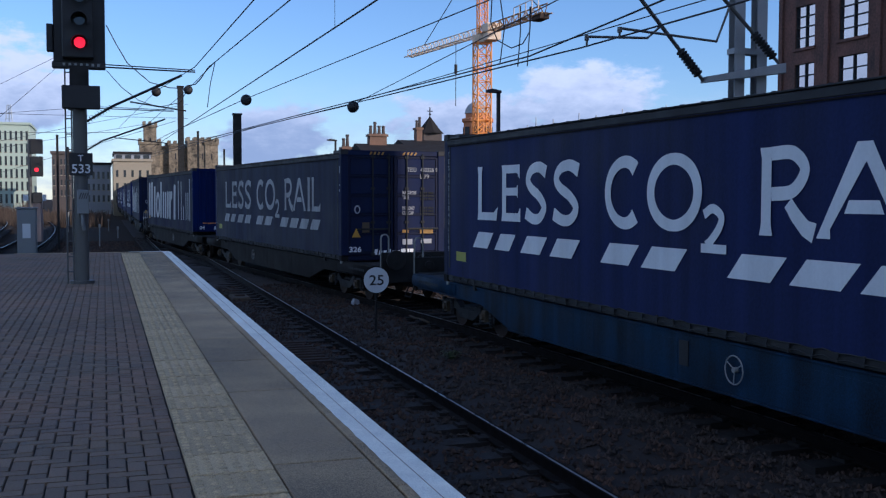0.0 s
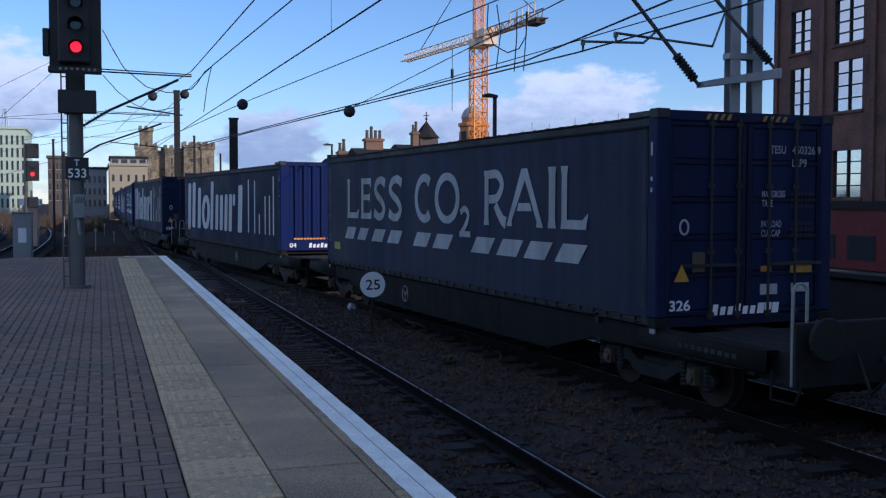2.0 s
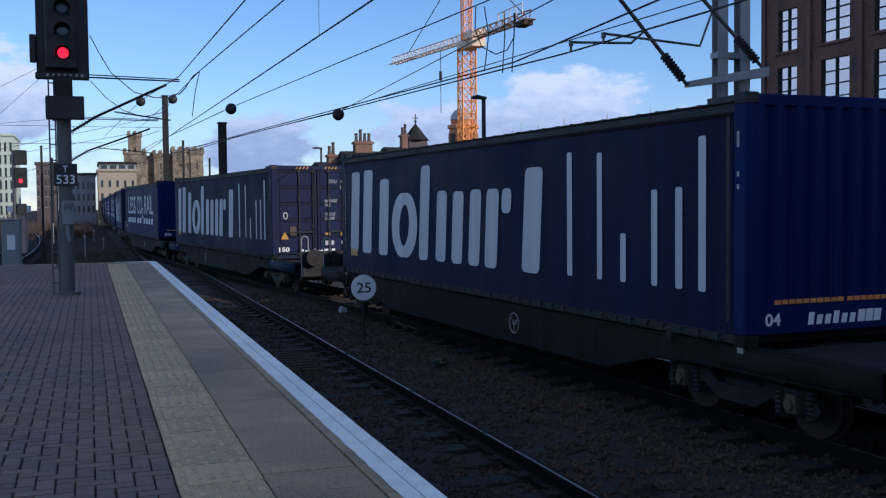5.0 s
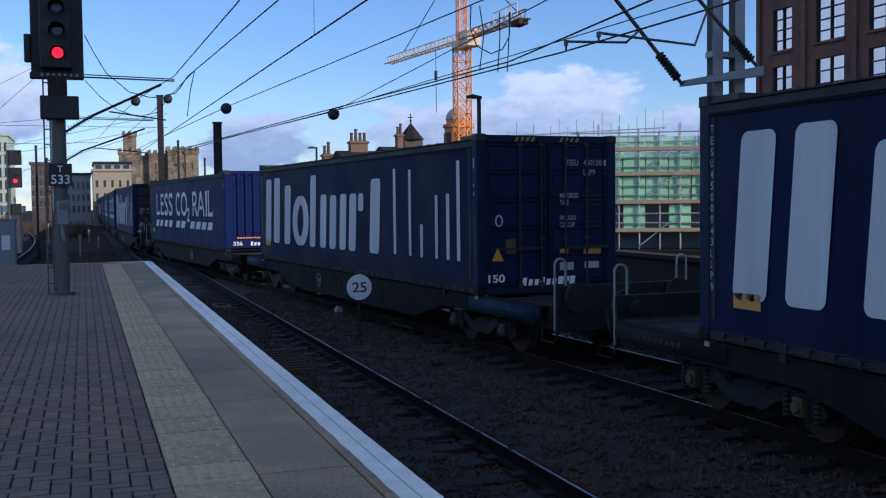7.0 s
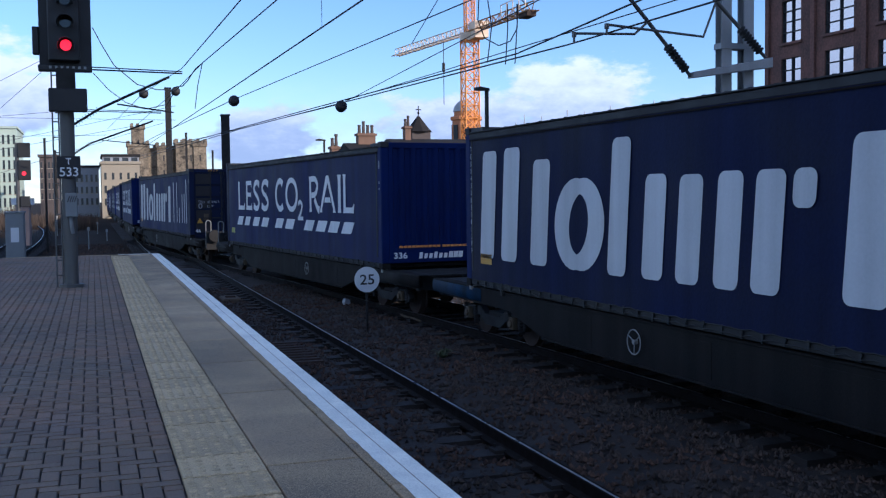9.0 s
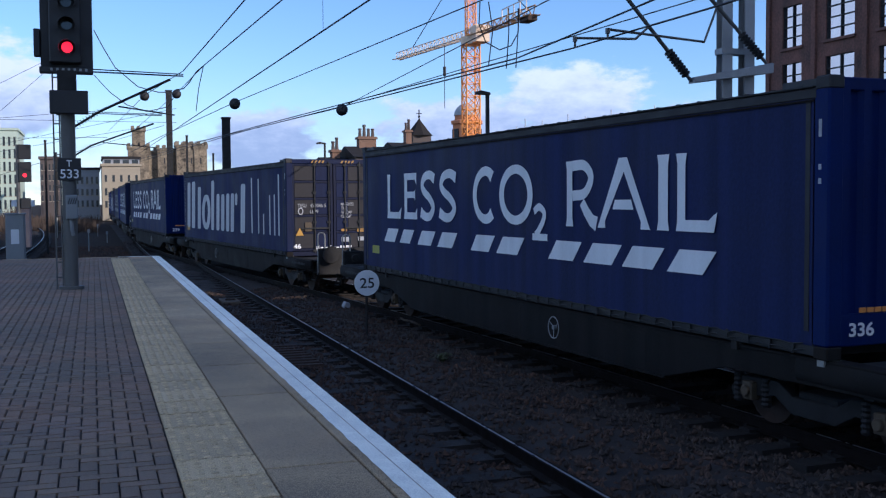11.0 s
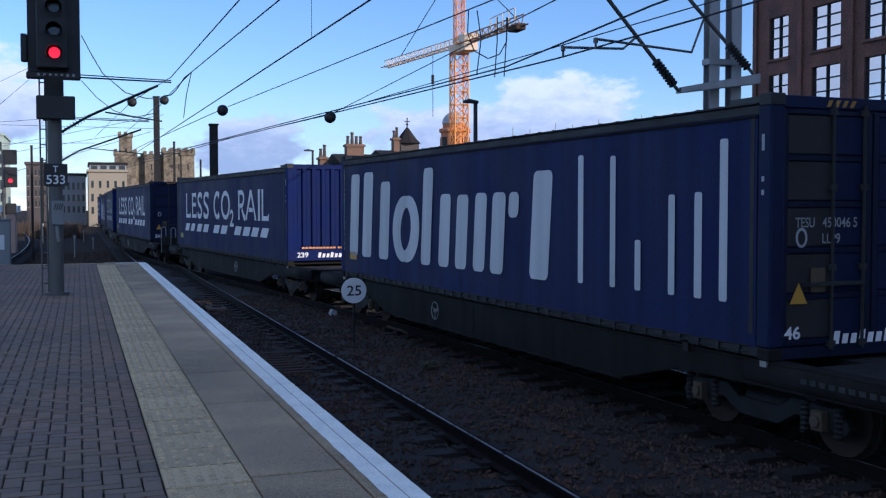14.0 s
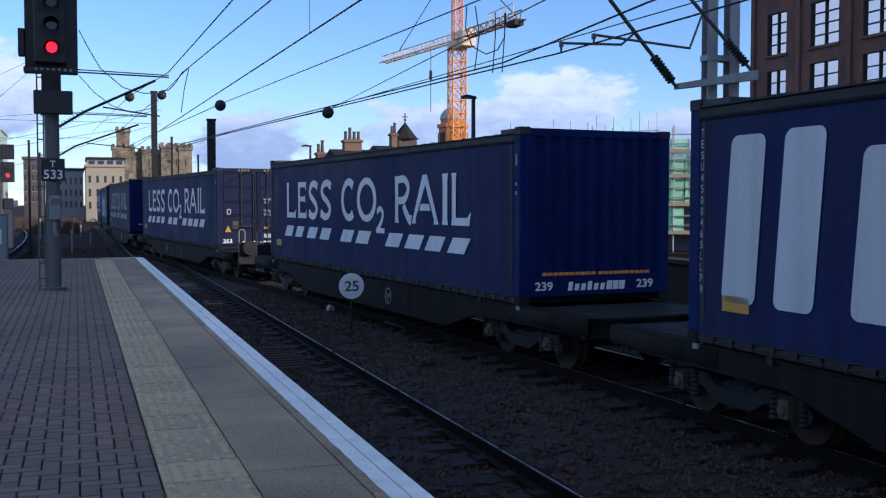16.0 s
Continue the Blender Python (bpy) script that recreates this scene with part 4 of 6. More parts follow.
    bm_box(bm, (-1.15, a - 0.30, -0.36), (1.15, a - 0.2, 0.3))
    part("headstock", bm, DARK_STEEL, wg, bevel=0.01)
    bm = bmesh.new()
    bm_box(bm, (-0.3, a, -0.5), (0.3, b - 0.1, top - 0.04))
    for k in range(16):
        y = a + 0.3 + k * 1.12
        bm_box(bm, (-1.2, y - 0.06, -0.3), (1.2, y + 0.06, top - 0.03))
    bm_box(bm, (-1.18, b - 1.6, top - 0.04), (1.18, b - 0.02, top - 0.008))
    bm_box(bm, (-1.18, a, top - 0.04), (1.18, a + 1.5, top - 0.008))
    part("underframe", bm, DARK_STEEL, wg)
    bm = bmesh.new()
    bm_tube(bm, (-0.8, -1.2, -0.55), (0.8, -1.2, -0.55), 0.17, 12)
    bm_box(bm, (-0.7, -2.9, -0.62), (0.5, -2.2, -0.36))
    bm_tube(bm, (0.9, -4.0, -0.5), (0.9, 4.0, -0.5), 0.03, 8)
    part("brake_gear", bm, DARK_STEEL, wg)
    bm = bmesh.new()
    bm_line(bm, [(0.0, a - 0.3, -0.1), (0.05, a - 0.5, -0.3), (0.0, a - 0.75, -0.25)], 0.03, 6)
    bm_line(bm, [(-0.35, a - 0.3, -0.05), (-0.4, a - 0.55, -0.42), (-0.3, a - 0.78, -0.1)], 0.022, 6)
    part("coupling", bm, DARK_STEEL, wg)
    for y in (-6.4, 6.4):
        bogie(wg, y)
    return wg



# each car: place of its nearer end along the line at the start, whether its doors look back, livery, number, blue frame
CARS = (
    (-9.5, False, "slogan", "304", "all"), (10.28, True, "dusty", "326", "none"), (28.17, False, "brand", "04", "none"),
    (47.76, True, "brand", "150", "ends"), (65.62, False, "slogan", "336", "none"), (85.28, True, "patched", "46", "none"),
    (103.1, False, "slogan", "239", "none"), (122.8, True, "slogan", "263", "none"), (140.75, False, "dusty", "", "none"),
    (160.3, True, "brand", "", "ends"), (178.2, False, "slogan", "", "none"),
)
masters, TRAIN = {}, []
for near, back, livery, digits, blue in CARS:
    for key, make in ((livery, lambda: container(livery)), (blue, lambda: wagon(blue))):
        if key not in masters:
            masters[key] = make()
            masters[key, "used"] = False
    pair = []
    for key in (livery, blue):
        if masters[key, "used"]:
            ob = copy_thing(masters[key], Matrix())
        else:
            ob = masters[key]
            masters[key, "used"] = True
        pair.append(ob)
    TRAIN.append((near, back, *pair, digits))
for near, back, box, wg, digits in TRAIN:
    if digits:
        numbered(box, digits)


ROLLED = (0, 6.32, 12.93, 19.67, 26.2, 32.66, 39.15, 45.68, 52.21, 58.67, 64.99, 71.26, 77.59, 83.98, 90.31, 96.54, 102.74)


def run_of(t):
    """How far the train has rolled at t seconds."""
    k = min(int(t), 15)
    f = t - k
    a, b = ROLLED[k], ROLLED[k + 1]
    before = ROLLED[k - 1] if k else 2 * a - b
    after = ROLLED[k + 2] if k < 15 else 2 * b - a
    m, n = (b - before) / 2, (after - a) / 2
    return (2 * f ** 3 - 3 * f ** 2 + 1) * a + (f ** 3 - 2 * f ** 2 + f) * m + (3 * f ** 2 - 2 * f ** 3) * b + (f ** 3 - f ** 2) * n


def motions():
    for near, back, box, wg, digits in TRAIN:
        rows = []
        for k in range(33):
            t = k * 0.5
            s = near - run_of(t)
            p, q = on_line(s), on_line(s + CAR_L)
            turn = -math.degrees(math.atan2(q[0] - p[0], q[1] - p[1]))
            rows.append((t, pose((p[0] + q[0]) / 2, (p[1] + q[1]) / 2, CAR_Z, 0, 0, turn + (0 if back else 180))))
        walk(box, rows)
        walk(wg, rows)
        for bg in wg.children:
            if bg.name.startswith("bogie") and near < 123:
                for wh in bg.children:
                    if wh.name.startswith("wheelset"):
                        y = wh.location.y
                        spin = 1 if back else -1
                        walk(wh, [(k / 15, Matrix.Translation((0, y, WHEEL_R)) @ Matrix.Rotation(spin * run_of(k / 15) / WHEEL_R, 4, "X")) for k in range(241)])

# ---- signal, signs and cabinets ----


def signal_post():
    sp = thing("railway_signal", "grey colour-light signal post with a lit red lamp on the platform", "railway signal", (-0.36, 18.4, 0))
    bm = bmesh.new()
    bm_tube(bm, (0, 0, 0.02), (0, 0, 3.6), 0.115, 20)
    bm_tube(bm, (0, 0, 0), (0, 0, 0.05), 0.2, 16)
    part("post", bm, POST_GREY, sp, smooth=False)
    bm = bmesh.new()
    bm_box(bm, (-0.40, 0.0, 3.62), (0.42, 0.05, 5.4))
    bm_box(bm, (-0.42, -0.12, 3.58), (0.42, 0.1, 3.68))
    bm_box(bm, (-0.5, -0.06, 3.85), (-0.4, 0.1, 4.3))
    part("backboard", bm, BLACK, sp, "black painted backboard", bevel=0.012)
    bm = bmesh.new()
    bm_box(bm, (-0.26, -0.2, 3.74), (0.24, 0.0, 5.3))
    head = part("lamp_housing", bm, BLACK, sp, bevel=0.02)
    for k, (z, m) in enumerate(((3.99, RED_LAMP), (4.36, LENS), (4.73, LENS), (5.08, LENS))):
        bm = bmesh.new()
        bm_tube(bm, (0.02, -0.2, z), (0.02, -0.225, z), 0.088, 20)
        part("lens", bm, m, head, "glowing red lamp" if k == 0 else "dark unlit lens")
        bm = bmesh.new()
        n, ring = 20, []
        for y in (-0.2, -0.5):
            ring.append([[bm.verts.new((0.02 + r * math.cos(a), y, z + r * math.sin(a) - (0.04 if y < -0.3 else 0))) for a in np.linspace(-0.15 * math.pi, 1.15 * math.pi, n)] for r in (0.14, 0.128)])
        for i in range(n - 1):
            for w in (0, 1):
                bm.faces.new((ring[0][w][i], ring[0][w][i + 1], ring[1][w][i + 1], ring[1][w][i]))
            bm.faces.new((ring[1][0][i], ring[1][0][i + 1], ring[1][1][i + 1], ring[1][1][i]))
        part("hood", bm, BLACK, head)
    bm = bmesh.new()
    for k in range(7):
        bm_box(bm, (-0.25 + k * 0.09, -0.125, 3.615), (-0.21 + k * 0.09, -0.122, 3.66))
    part("maker_plate", bm, RAIL_PALE, sp, "small pale plate marks")
    bm = bmesh.new()
    bm_box(bm, (-0.27, -0.30, 2.9), (0.33, -0.13, 3.28))
    part("indicator_box", bm, BLACK, sp, "black route indicator box", bevel=0.015)
    bm = bmesh.new()
    bm_box(bm, (-0.15, -0.15, 3.26), (0.15, 0.13, 3.62))
    part("bracket", bm, DARK_STEEL, sp)
    bm = bmesh.new()
    bm_box(bm, (-0.175, -0.15, 1.81), (0.195, -0.135, 2.18))
    plate = part("identity_plate", bm, BLACK, sp, "black plate with white characters", bevel=0.003)
    for word, x0, w, z0, hh in (("T", -0.035, 0.085, 2.04, 0.105), ("533", -0.135, 0.29, 1.845, 0.15)):
        ob = new("lettering", lettering(word, w, hh, WHITE, 0, 0.01))
        ob.parent = plate
        ob.matrix_basis = pose(x0, -0.155, z0, 90, 0, 0)
    bm = bmesh.new()
    bm_box(bm, (-0.06, -0.25, 1.17), (0.13, -0.11, 1.57))
    tel = part("telephone_box", bm, CABINET, sp, "pale grey signal telephone box", bevel=0.015)
    bm = bmesh.new()
    for k in range(4):
        a = -0.03 + k * 0.035
        bm.faces.new([bm.verts.new(p) for p in ((a, -0.253, 1.42), (a + 0.016, -0.253, 1.42), (a + 0.05, -0.253, 1.52), (a + 0.034, -0.253, 1.52))])
    part("stripes", bm, BLACK, tel, "black diagonal stripes")
    bm = bmesh.new()
    bm_line(bm, [(0.02, -0.16, 1.17), (0.03, -0.18, 1.0), (0.05, -0.16, 0.9)], 0.03, 8)
    part("cable", bm, CABINET, sp)
    bm = bmesh.new()
    for x in (-0.225, -0.13):
        bm_tube(bm, (x, -0.02, 0.0), (x, -0.02, 3.6), 0.013, 6)
    for k in range(14):
        bm_tube(bm, (-0.225, -0.02, 0.2 + k * 0.255), (-0.13, -0.02, 0.2 + k * 0.255), 0.012, 6)
    for z in (0.5, 1.7, 2.9):
        bm_tube(bm, (-0.18, -0.02, z), (0.0, 0.0, z), 0.012, 6)
    part("ladder", bm, POST_GREY, sp, "steel access ladder")


signal_post()


def far_signal(x, y, base, top):
    sp = thing("railway_signal", "distant colour-light signal showing red on a dark post", "railway signal", (x, y, base))
    h = top - base
    bm = bmesh.new()
    bm_tube(bm, (-0.12, 0, 0), (-0.12, 0, h), 0.07, 10)
    part("post", bm, POST_GREY, sp)
    for name, x0, x1, z0, z1 in (("lamp_housing", -0.1, 0.35, h - 1.4, h - 0.65), ("route_box", -0.1, 0.35, h - 0.55, h), ("relay_box", -0.05, 0.3, h - 2.4, h - 2.0)):
        bm = bmesh.new()
        bm_box(bm, (x0, -0.12, z0), (x1, 0.05, z1))
        part(name, bm, BLACK, sp, bevel=0.02)
    bm = bmesh.new()
    bm_tube(bm, (0.12, -0.1, h - 1.15), (0.12, -0.13, h - 1.15), 0.075, 14)
    part("lens", bm, RED_LAMP, sp, "glowing red lamp")


far_signal(-2.5, 41.9, -1.42, 3.6)


def speed_sign():
    sg = thing("speed_sign", "round white speed limit sign on a thin post in the ballast", "speed sign", (4.735, 18.4, -1.2))
    bm = bmesh.new()
    bm_tube(bm, (0, 0.02, 0), (0, 0.02, 1.2), 0.025, 8)
    part("post", bm, DARK_STEEL, sg)
    bm = bmesh.new()
    bm_prism(bm, [(0.235 * math.cos(2 * math.pi * k / 32), 1.135 + 0.235 * math.sin(2 * math.pi * k / 32)) for k in range(32)], "y", -0.02, 0.0)
    disc = part("disc", bm, SIGN_FACE, sg, "white enamel disc")
    ob = new("lettering", lettering("25", 0.27, 0.19, BLACK, 0, 0.012))
    ob.parent = disc
    ob.matrix_basis = pose(-0.135, -0.024, 1.04, 90, 0, 0)


speed_sign()


def cabinet(x, y, z, w, h, label):
    cb = thing("equipment_cabinet", label, "cabinet", (x, y, z))
    bm = bmesh.new()
    bm_box(bm, (-w / 2, 0, 0), (w / 2, 0.4, h))
    bm_box(bm, (-w / 2 - 0.03, -0.03, h), (w / 2 + 0.03, 0.43, h + 0.05))
    part("body", bm, CABINET, cb, bevel=0.012)
    bm = bmesh.new()
    bm_box(bm, (-w / 2 + 0.03, -0.015, 0.1), (w / 2 - 0.03, 0.0, h - 0.05))
    door = part("door", bm, CABINET, cb, bevel=0.004)
    bm = bmesh.new()
    bm_box(bm, (-w * 0.22, -0.02, h * 0.68), (w * 0.2, -0.014, h * 0.84))
    part("notice", bm, SIGN_FACE, door, "white notice")


cabinet(-2.05, 31, -1.42, 0.5, 2.52, "grey steel lineside cabinet beyond the platform end")

# ---- overhead line ----


def insulator(bm_core, a, b):
    a, b = Vector(a), Vector(b)
    for k in range(9):
        p = a.lerp(b, (k + 0.5) / 9)
        d = (b - a).normalized() * 0.012
        bm_tube(bm_core, p - d, p + d, 0.085, 12, 0.05)
    bm_tube(bm_core, a, b, 0.03, 8)


def mast_pair():
    ms = thing("overhead_mast", "pair of grey steel overhead line masts with two cantilever arms", "overhead mast")
    for x in (10.52, 10.97):
        bm = bmesh.new()
        y, h, w, g = 15.7, 0.1, 0.008, 0.012
        bm_prism(bm, [(x + a, y + b) for a, b in ((-h, -h), (h, -h), (h, -h + g), (w, -h + g), (w, h - g), (h, h - g), (h, h), (-h, h), (-h, h - g), (-w, h - g), (-w, -h + g), (-h, -h + g))], "z", -1.4, 8.5)
        part("mast", bm, MAST_GREY, ms)
    bm = bmesh.new()
    bm_box(bm, (10.4, 15.585, 3.95), (11.1, 15.815, 4.05))
    part("tie_plate", bm, MAST_GREY, ms)
    bm = bmesh.new()
    bm_prism(bm, ((9.7, 3.40), (11.3, 3.62), (11.3, 3.80), (9.7, 3.50)), "y", 15.36, 15.54)
    part("bracket_beam", bm, MAST_GREY, ms, bevel=0.01)
    arms = (((9.70, 15.45, 3.44), (7.0, 14.7, 5.75), (7.1, 14.59, 3.90), 0.62), ((11.2, 15.45, 3.80), (8.2, 15.1, 6.3), (7.3, 13.9, 3.93), 0.50))
    for base, tip, hold, f in arms:
        base, tip, hold = Vector(base), Vector(tip), Vector(hold)
        d = (tip - base).normalized()
        bm = bmesh.new()
        insulator(bm, base + d * 0.15, base + d * 0.75)
        part("insulator", bm, DARK_STEEL, ms, "dark ribbed insulator")
        bm = bmesh.new()
        bm_tube(bm, base, base + d * 0.16, 0.03, 8)
        bm_tube(bm, base + d * 0.74, tip, 0.034, 10)
        part("cantilever_tube", bm, POST_GREY, ms)
        meet = base.lerp(tip, 0.36)
        bm = bmesh.new()
        arm = Vector((meet.x - 0.25, meet.y, hold.z + 0.16))
        bm_line(bm, [meet, arm, hold + Vector((0.05, 0, 0.03))], 0.021, 8)
        bm_tube(bm, hold, hold + Vector((0, 0, -0.12)), 0.02, 6)
        bm_box(bm, tuple(hold - Vector((0.025, 0.03, 0.03))), tuple(hold + Vector((0.025, 0.03, 0.05))))
        part("registration_arm", bm, POST_GREY, ms)


mast_pair()


def plain_mast(x, y, top, wide, label):
    ms = thing("overhead_mast", label, "overhead mast", (x, y, -1.42))
    bm = bmesh.new()
    h = wide / 2
    w, g = 0.02, 0.03
    bm_prism(bm, ((-h, -h), (h, -h), (h, -h + g), (w, -h + g), (w, h - g), (h, h - g), (h, h), (-h, h), (-h, h - g), (-w, h - g), (-w, -h + g), (-h, -h + g)), "z", 0, top + 1.42)
    part("mast", bm, DARK_STEEL, ms)
    bm = bmesh.new()
    bm_box(bm, (-h * 1.2, -h * 1.2, top + 1.42), (h * 1.2, h * 1.2, top + 1.5))
    part("cap", bm, DARK_STEEL, ms)
    return ms


plain_mast(5.55, 80, 9.6, 0.42, "tall dark steel overhead mast beyond the train")
plain_mast(6.05, 49.8, 5.3, 0.36, "dark steel overhead mast stump beyond the train")
plain_mast(8.5, 100, 7.5, 0.2, "thin dark mast beyond the train")
plain_mast(13.2, 121, 6.8, 0.2, "thin dark mast beyond the train")
plain_mast(-2.35, 60, 4.7, 0.12, "thin grey mast among the tracks")
plain_mast(-2.9, 95, 5.6, 0.2, "thin grey mast among the tracks")


def wire(label, pts, r=0.014, sag=0.0):
    bm = bmesh.new()
    full = []
    for a, b in zip(pts, pts[1:]):
        a, b = Vector(a), Vector(b)
        for k in range(8):
            f = k / 8
            p = a.lerp(b, f)
            p.z -= sag * 4 * f * (1 - f)
            full.append(p)
    full.append(Vector(pts[-1]))
    bm_line(bm, full, 0.8 * r, 5)
    solo("overhead_wire", bm, WIRE, label, "wire", group="overhead line wires")


def beyond(a, b, k):
    """The point k times as far along the line from a through b."""
    return tuple(Vector(a).lerp(Vector(b), k))


CONTACT = "dark overhead contact wire above the tracks"
W = (((2.56, 17.65, 4.9), (2.35, 28.44, 4.9), 1.0), ((3.18, 17.48, 4.9), (2.76, 27.13, 4.9), 1.0), ((3.40, 12.6, 4.0), (3.01, 30.63, 4.0), 2.5), ((6.67, 17.28, 5.0), (4.95, 38.06, 5.0), 1.0), ((8.21, 17.65, 5.2), (9.66, 41.26, 5.2), 1.0), ((10.3, 16.53, 5.0), (8.96, 37.64, 5.0), 1.0))
for a, b, k in W:
    wire(CONTACT, [beyond(a, b, -1.2), a, b] + ([beyond(a, b, k)] if k > 1 else []), 0.016)
wire(CONTACT, [(2.35, 28.44, 4.9), (1.73, 36.26, 5.0), (0.9, 60, 5.3)])
wire(CONTACT, [(2.76, 27.13, 4.9), (2.7, 35.28, 5.0), (2.3, 60, 5.4)])
wire(CONTACT, [(6.3, 2.0, 3.9), (6.59, 11.16, 3.9), (7.05, 16.76, 3.9), (4.88, 37.71, 3.9), (2.9, 75, 4.3)], 0.018)
wire(CONTACT, [(7.6, 2.0, 3.85), (7.45, 11.52, 3.85), (7.3, 15.2, 3.85), (5.04, 35.98, 3.85), (3.2, 75, 4.2)], 0.018)
wire("dark catenary wire behind the balance discs", [(4.95, 38.06, 5.0), (3.6, 60, 5.0), (2.9, 90, 5.4)], 0.02)
wire("dark catenary wire behind the balance discs", [(9.66, 41.26, 5.2), (6.2, 60, 4.9), (4.5, 90, 5.6)], 0.02)
for a, b in (((3.33, 15.4, 5.4), (3.33, 15.4, 4.0)),):
    wire("thin dark dropper wire", [a, b], 0.005)

JUMPER = "black looped jumper cable between the overhead wires"
wire(JUMPER, [(0.17, 38.0, 7.37), (0.48, 38.0, 6.75), (0.85, 38.0, 6.1), (1.6, 38.0, 5.46), (2.27, 38.0, 5.29), (2.89, 38.0, 5.29), (5.5, 79, 9.3)], 0.022)
wire(JUMPER, [(0.15, 38.0, 5.82), (0.65, 38.0, 5.25), (1.21, 38.0, 4.82), (1.87, 38.0, 4.6), (2.61, 38.0, 4.78), (2.7, 35.28, 5.02)], 0.018)
wire(JUMPER, [(2.76, 27.2, 4.9), (2.66, 28.0, 4.85), (2.46, 28.0, 4.54), (2.32, 28.0, 4.39), (2.14, 28.0, 4.36)], 0.018)
wire(JUMPER, [(2.76, 27.2, 4.9), (2.71, 28.0, 4.41), (2.63, 28.0, 3.81)], 0.014)
wire(JUMPER, [(6.83, 18.0, 5.08), (6.81, 18.0, 4.67), (6.94, 18.0, 4.35), (7.22, 18.0, 4.22), (7.45, 18.0, 4.31), (7.59, 18.0, 4.55), (7.61, 18.0, 5.0)], 0.014)
wire(JUMPER, [(7.0, 18.0, 5.09), (7.08, 18.0, 4.58), (6.99, 18.0, 3.9)], 0.014)
wire(JUMPER, [(7.4, 18.0, 5.0), (7.4, 18.0, 4.54), (7.35, 18.0, 3.88)], 0.014)
wire(JUMPER, [(7.59, 18.0, 5.0), (7.59, 18.0, 4.66), (7.54, 18.0, 3.9)], 0.014)
for xa, za, xb, zb in ((-6.1, 4.45, 3.0, 6.2), (-6.0, 6.6, -0.5, 7.15), (-6.0, 8.4, -1.5, 10.9), (-5.4, 7.0, -2.0, 10.2), (-1.4, 6.57, 5.3, 6.56), (-6.1, 4.87, 5.3, 7.48), (-1.1, 4.54, 4.5, 6.36), (-4.1, 5.44, 1.0, 5.55)):
    wire("thin far overhead wire across the station throat", [(xa - (xb - xa), 70, za - (zb - za)), (xa, 70, za), (xb, 70, zb)], 0.017)


def balance_disc(p, r):
    bm = bmesh.new()
    prof = [(0.02, -0.8), (0.6, -0.75), (0.95, -0.4), (1.0, 0.0), (0.95, 0.4), (0.6, 0.75), (0.02, 0.8)]
    bm_lathe(bm, [(a * r, b * r) for a, b in prof], 14)
    bmesh.ops.rotate(bm, verts=bm.verts, cent=(0, 0, 0), matrix=Matrix.Rotation(radians(80), 3, "X"))
    solo("line_weight", bm, BLACK, "round black weight on the overhead wire", "line weight", group="weights on the overhead line", at=p, smooth=True)


for p, r in (((4.95, 38.06, 4.95), 0.2), ((9.66, 41.26, 5.1), 0.24), ((1.73, 36.26, 4.97), 0.16), ((2.7, 35.28, 4.97), 0.15)):
    balance_disc(p, r)


def left_cantilever(y, mast_x, low, high, reach, tie):
    """An arm that reaches over the platform line from a mast behind the signal."""
    ms = thing("overhead_mast", "slim grey overhead mast with a cantilever arm over the platform line", "overhead mast")
    bm = bmesh.new()
    bm_tube(bm, (mast_x, y, -1.4), (mast_x, y, tie + 0.3), 0.09, 10)
    part("mast", bm, POST_GREY, ms)
    bm = bmesh.new()
    bm_line(bm, [(mast_x + 0.75, y, low + 0.42), (reach, y, high)], 0.035, 8)
    bm_line(bm, [(mast_x, y, tie), (reach + 0.35, y, tie - 0.05)], 0.022, 6)
    bm_line(bm, [(mast_x, y, tie + 0.07), (reach + 0.35, y, tie + 0.0)], 0.016, 6)
    bm_line(bm, [(mast_x + 1.2, y, low + 0.55), (reach + 0.1, y, low + 0.35)], 0.022, 6)
    part("cantilever_tube", bm, DARK_STEEL, ms)
    bm = bmesh.new()
    insulator(bm, (mast_x + 0.1, y, low), (mast_x + 0.75, y, low + 0.42))
    part("insulator", bm, DARK_STEEL, ms)


left_cantilever(28.9, -0.5, 3.42, 4.72, 2.05, 4.87)
left_cantilever(46, -0.75, 3.38, 4.76, 2.55, 5.15)


def lamp_post(x, y, base, top, arm, label):
    lp = thing("street_lamp", label, "street lamp", (x, y, base))
    h = top - base
    bm = bmesh.new()
    bm_tube(bm, (0, 0, 0), (0, 0, h), 0.11, 10, 0.09)
    part("post", bm, BLACK, lp)
    bm = bmesh.new()
    bm_prism(bm, ((0.1, h - 0.08), (0.1, h + 0.04), (-arm * 0.6, h + 0.12), (-arm, h + 0.06), (-arm * 0.95, h - 0.06), (-arm * 0.3, h - 0.06)), "y", -0.14, 0.14)
    part("lantern", bm, BLACK, lp, bevel=0.02)


lamp_post(16.26, 42, -1.42, 6.0, 0.55, "black street lamp standing beyond the tracks")
lamp_post(19.05, 88, -1.42, 6.3, 0.75, "black street lamp standing beyond the tracks")

# ---- distant buildings ----


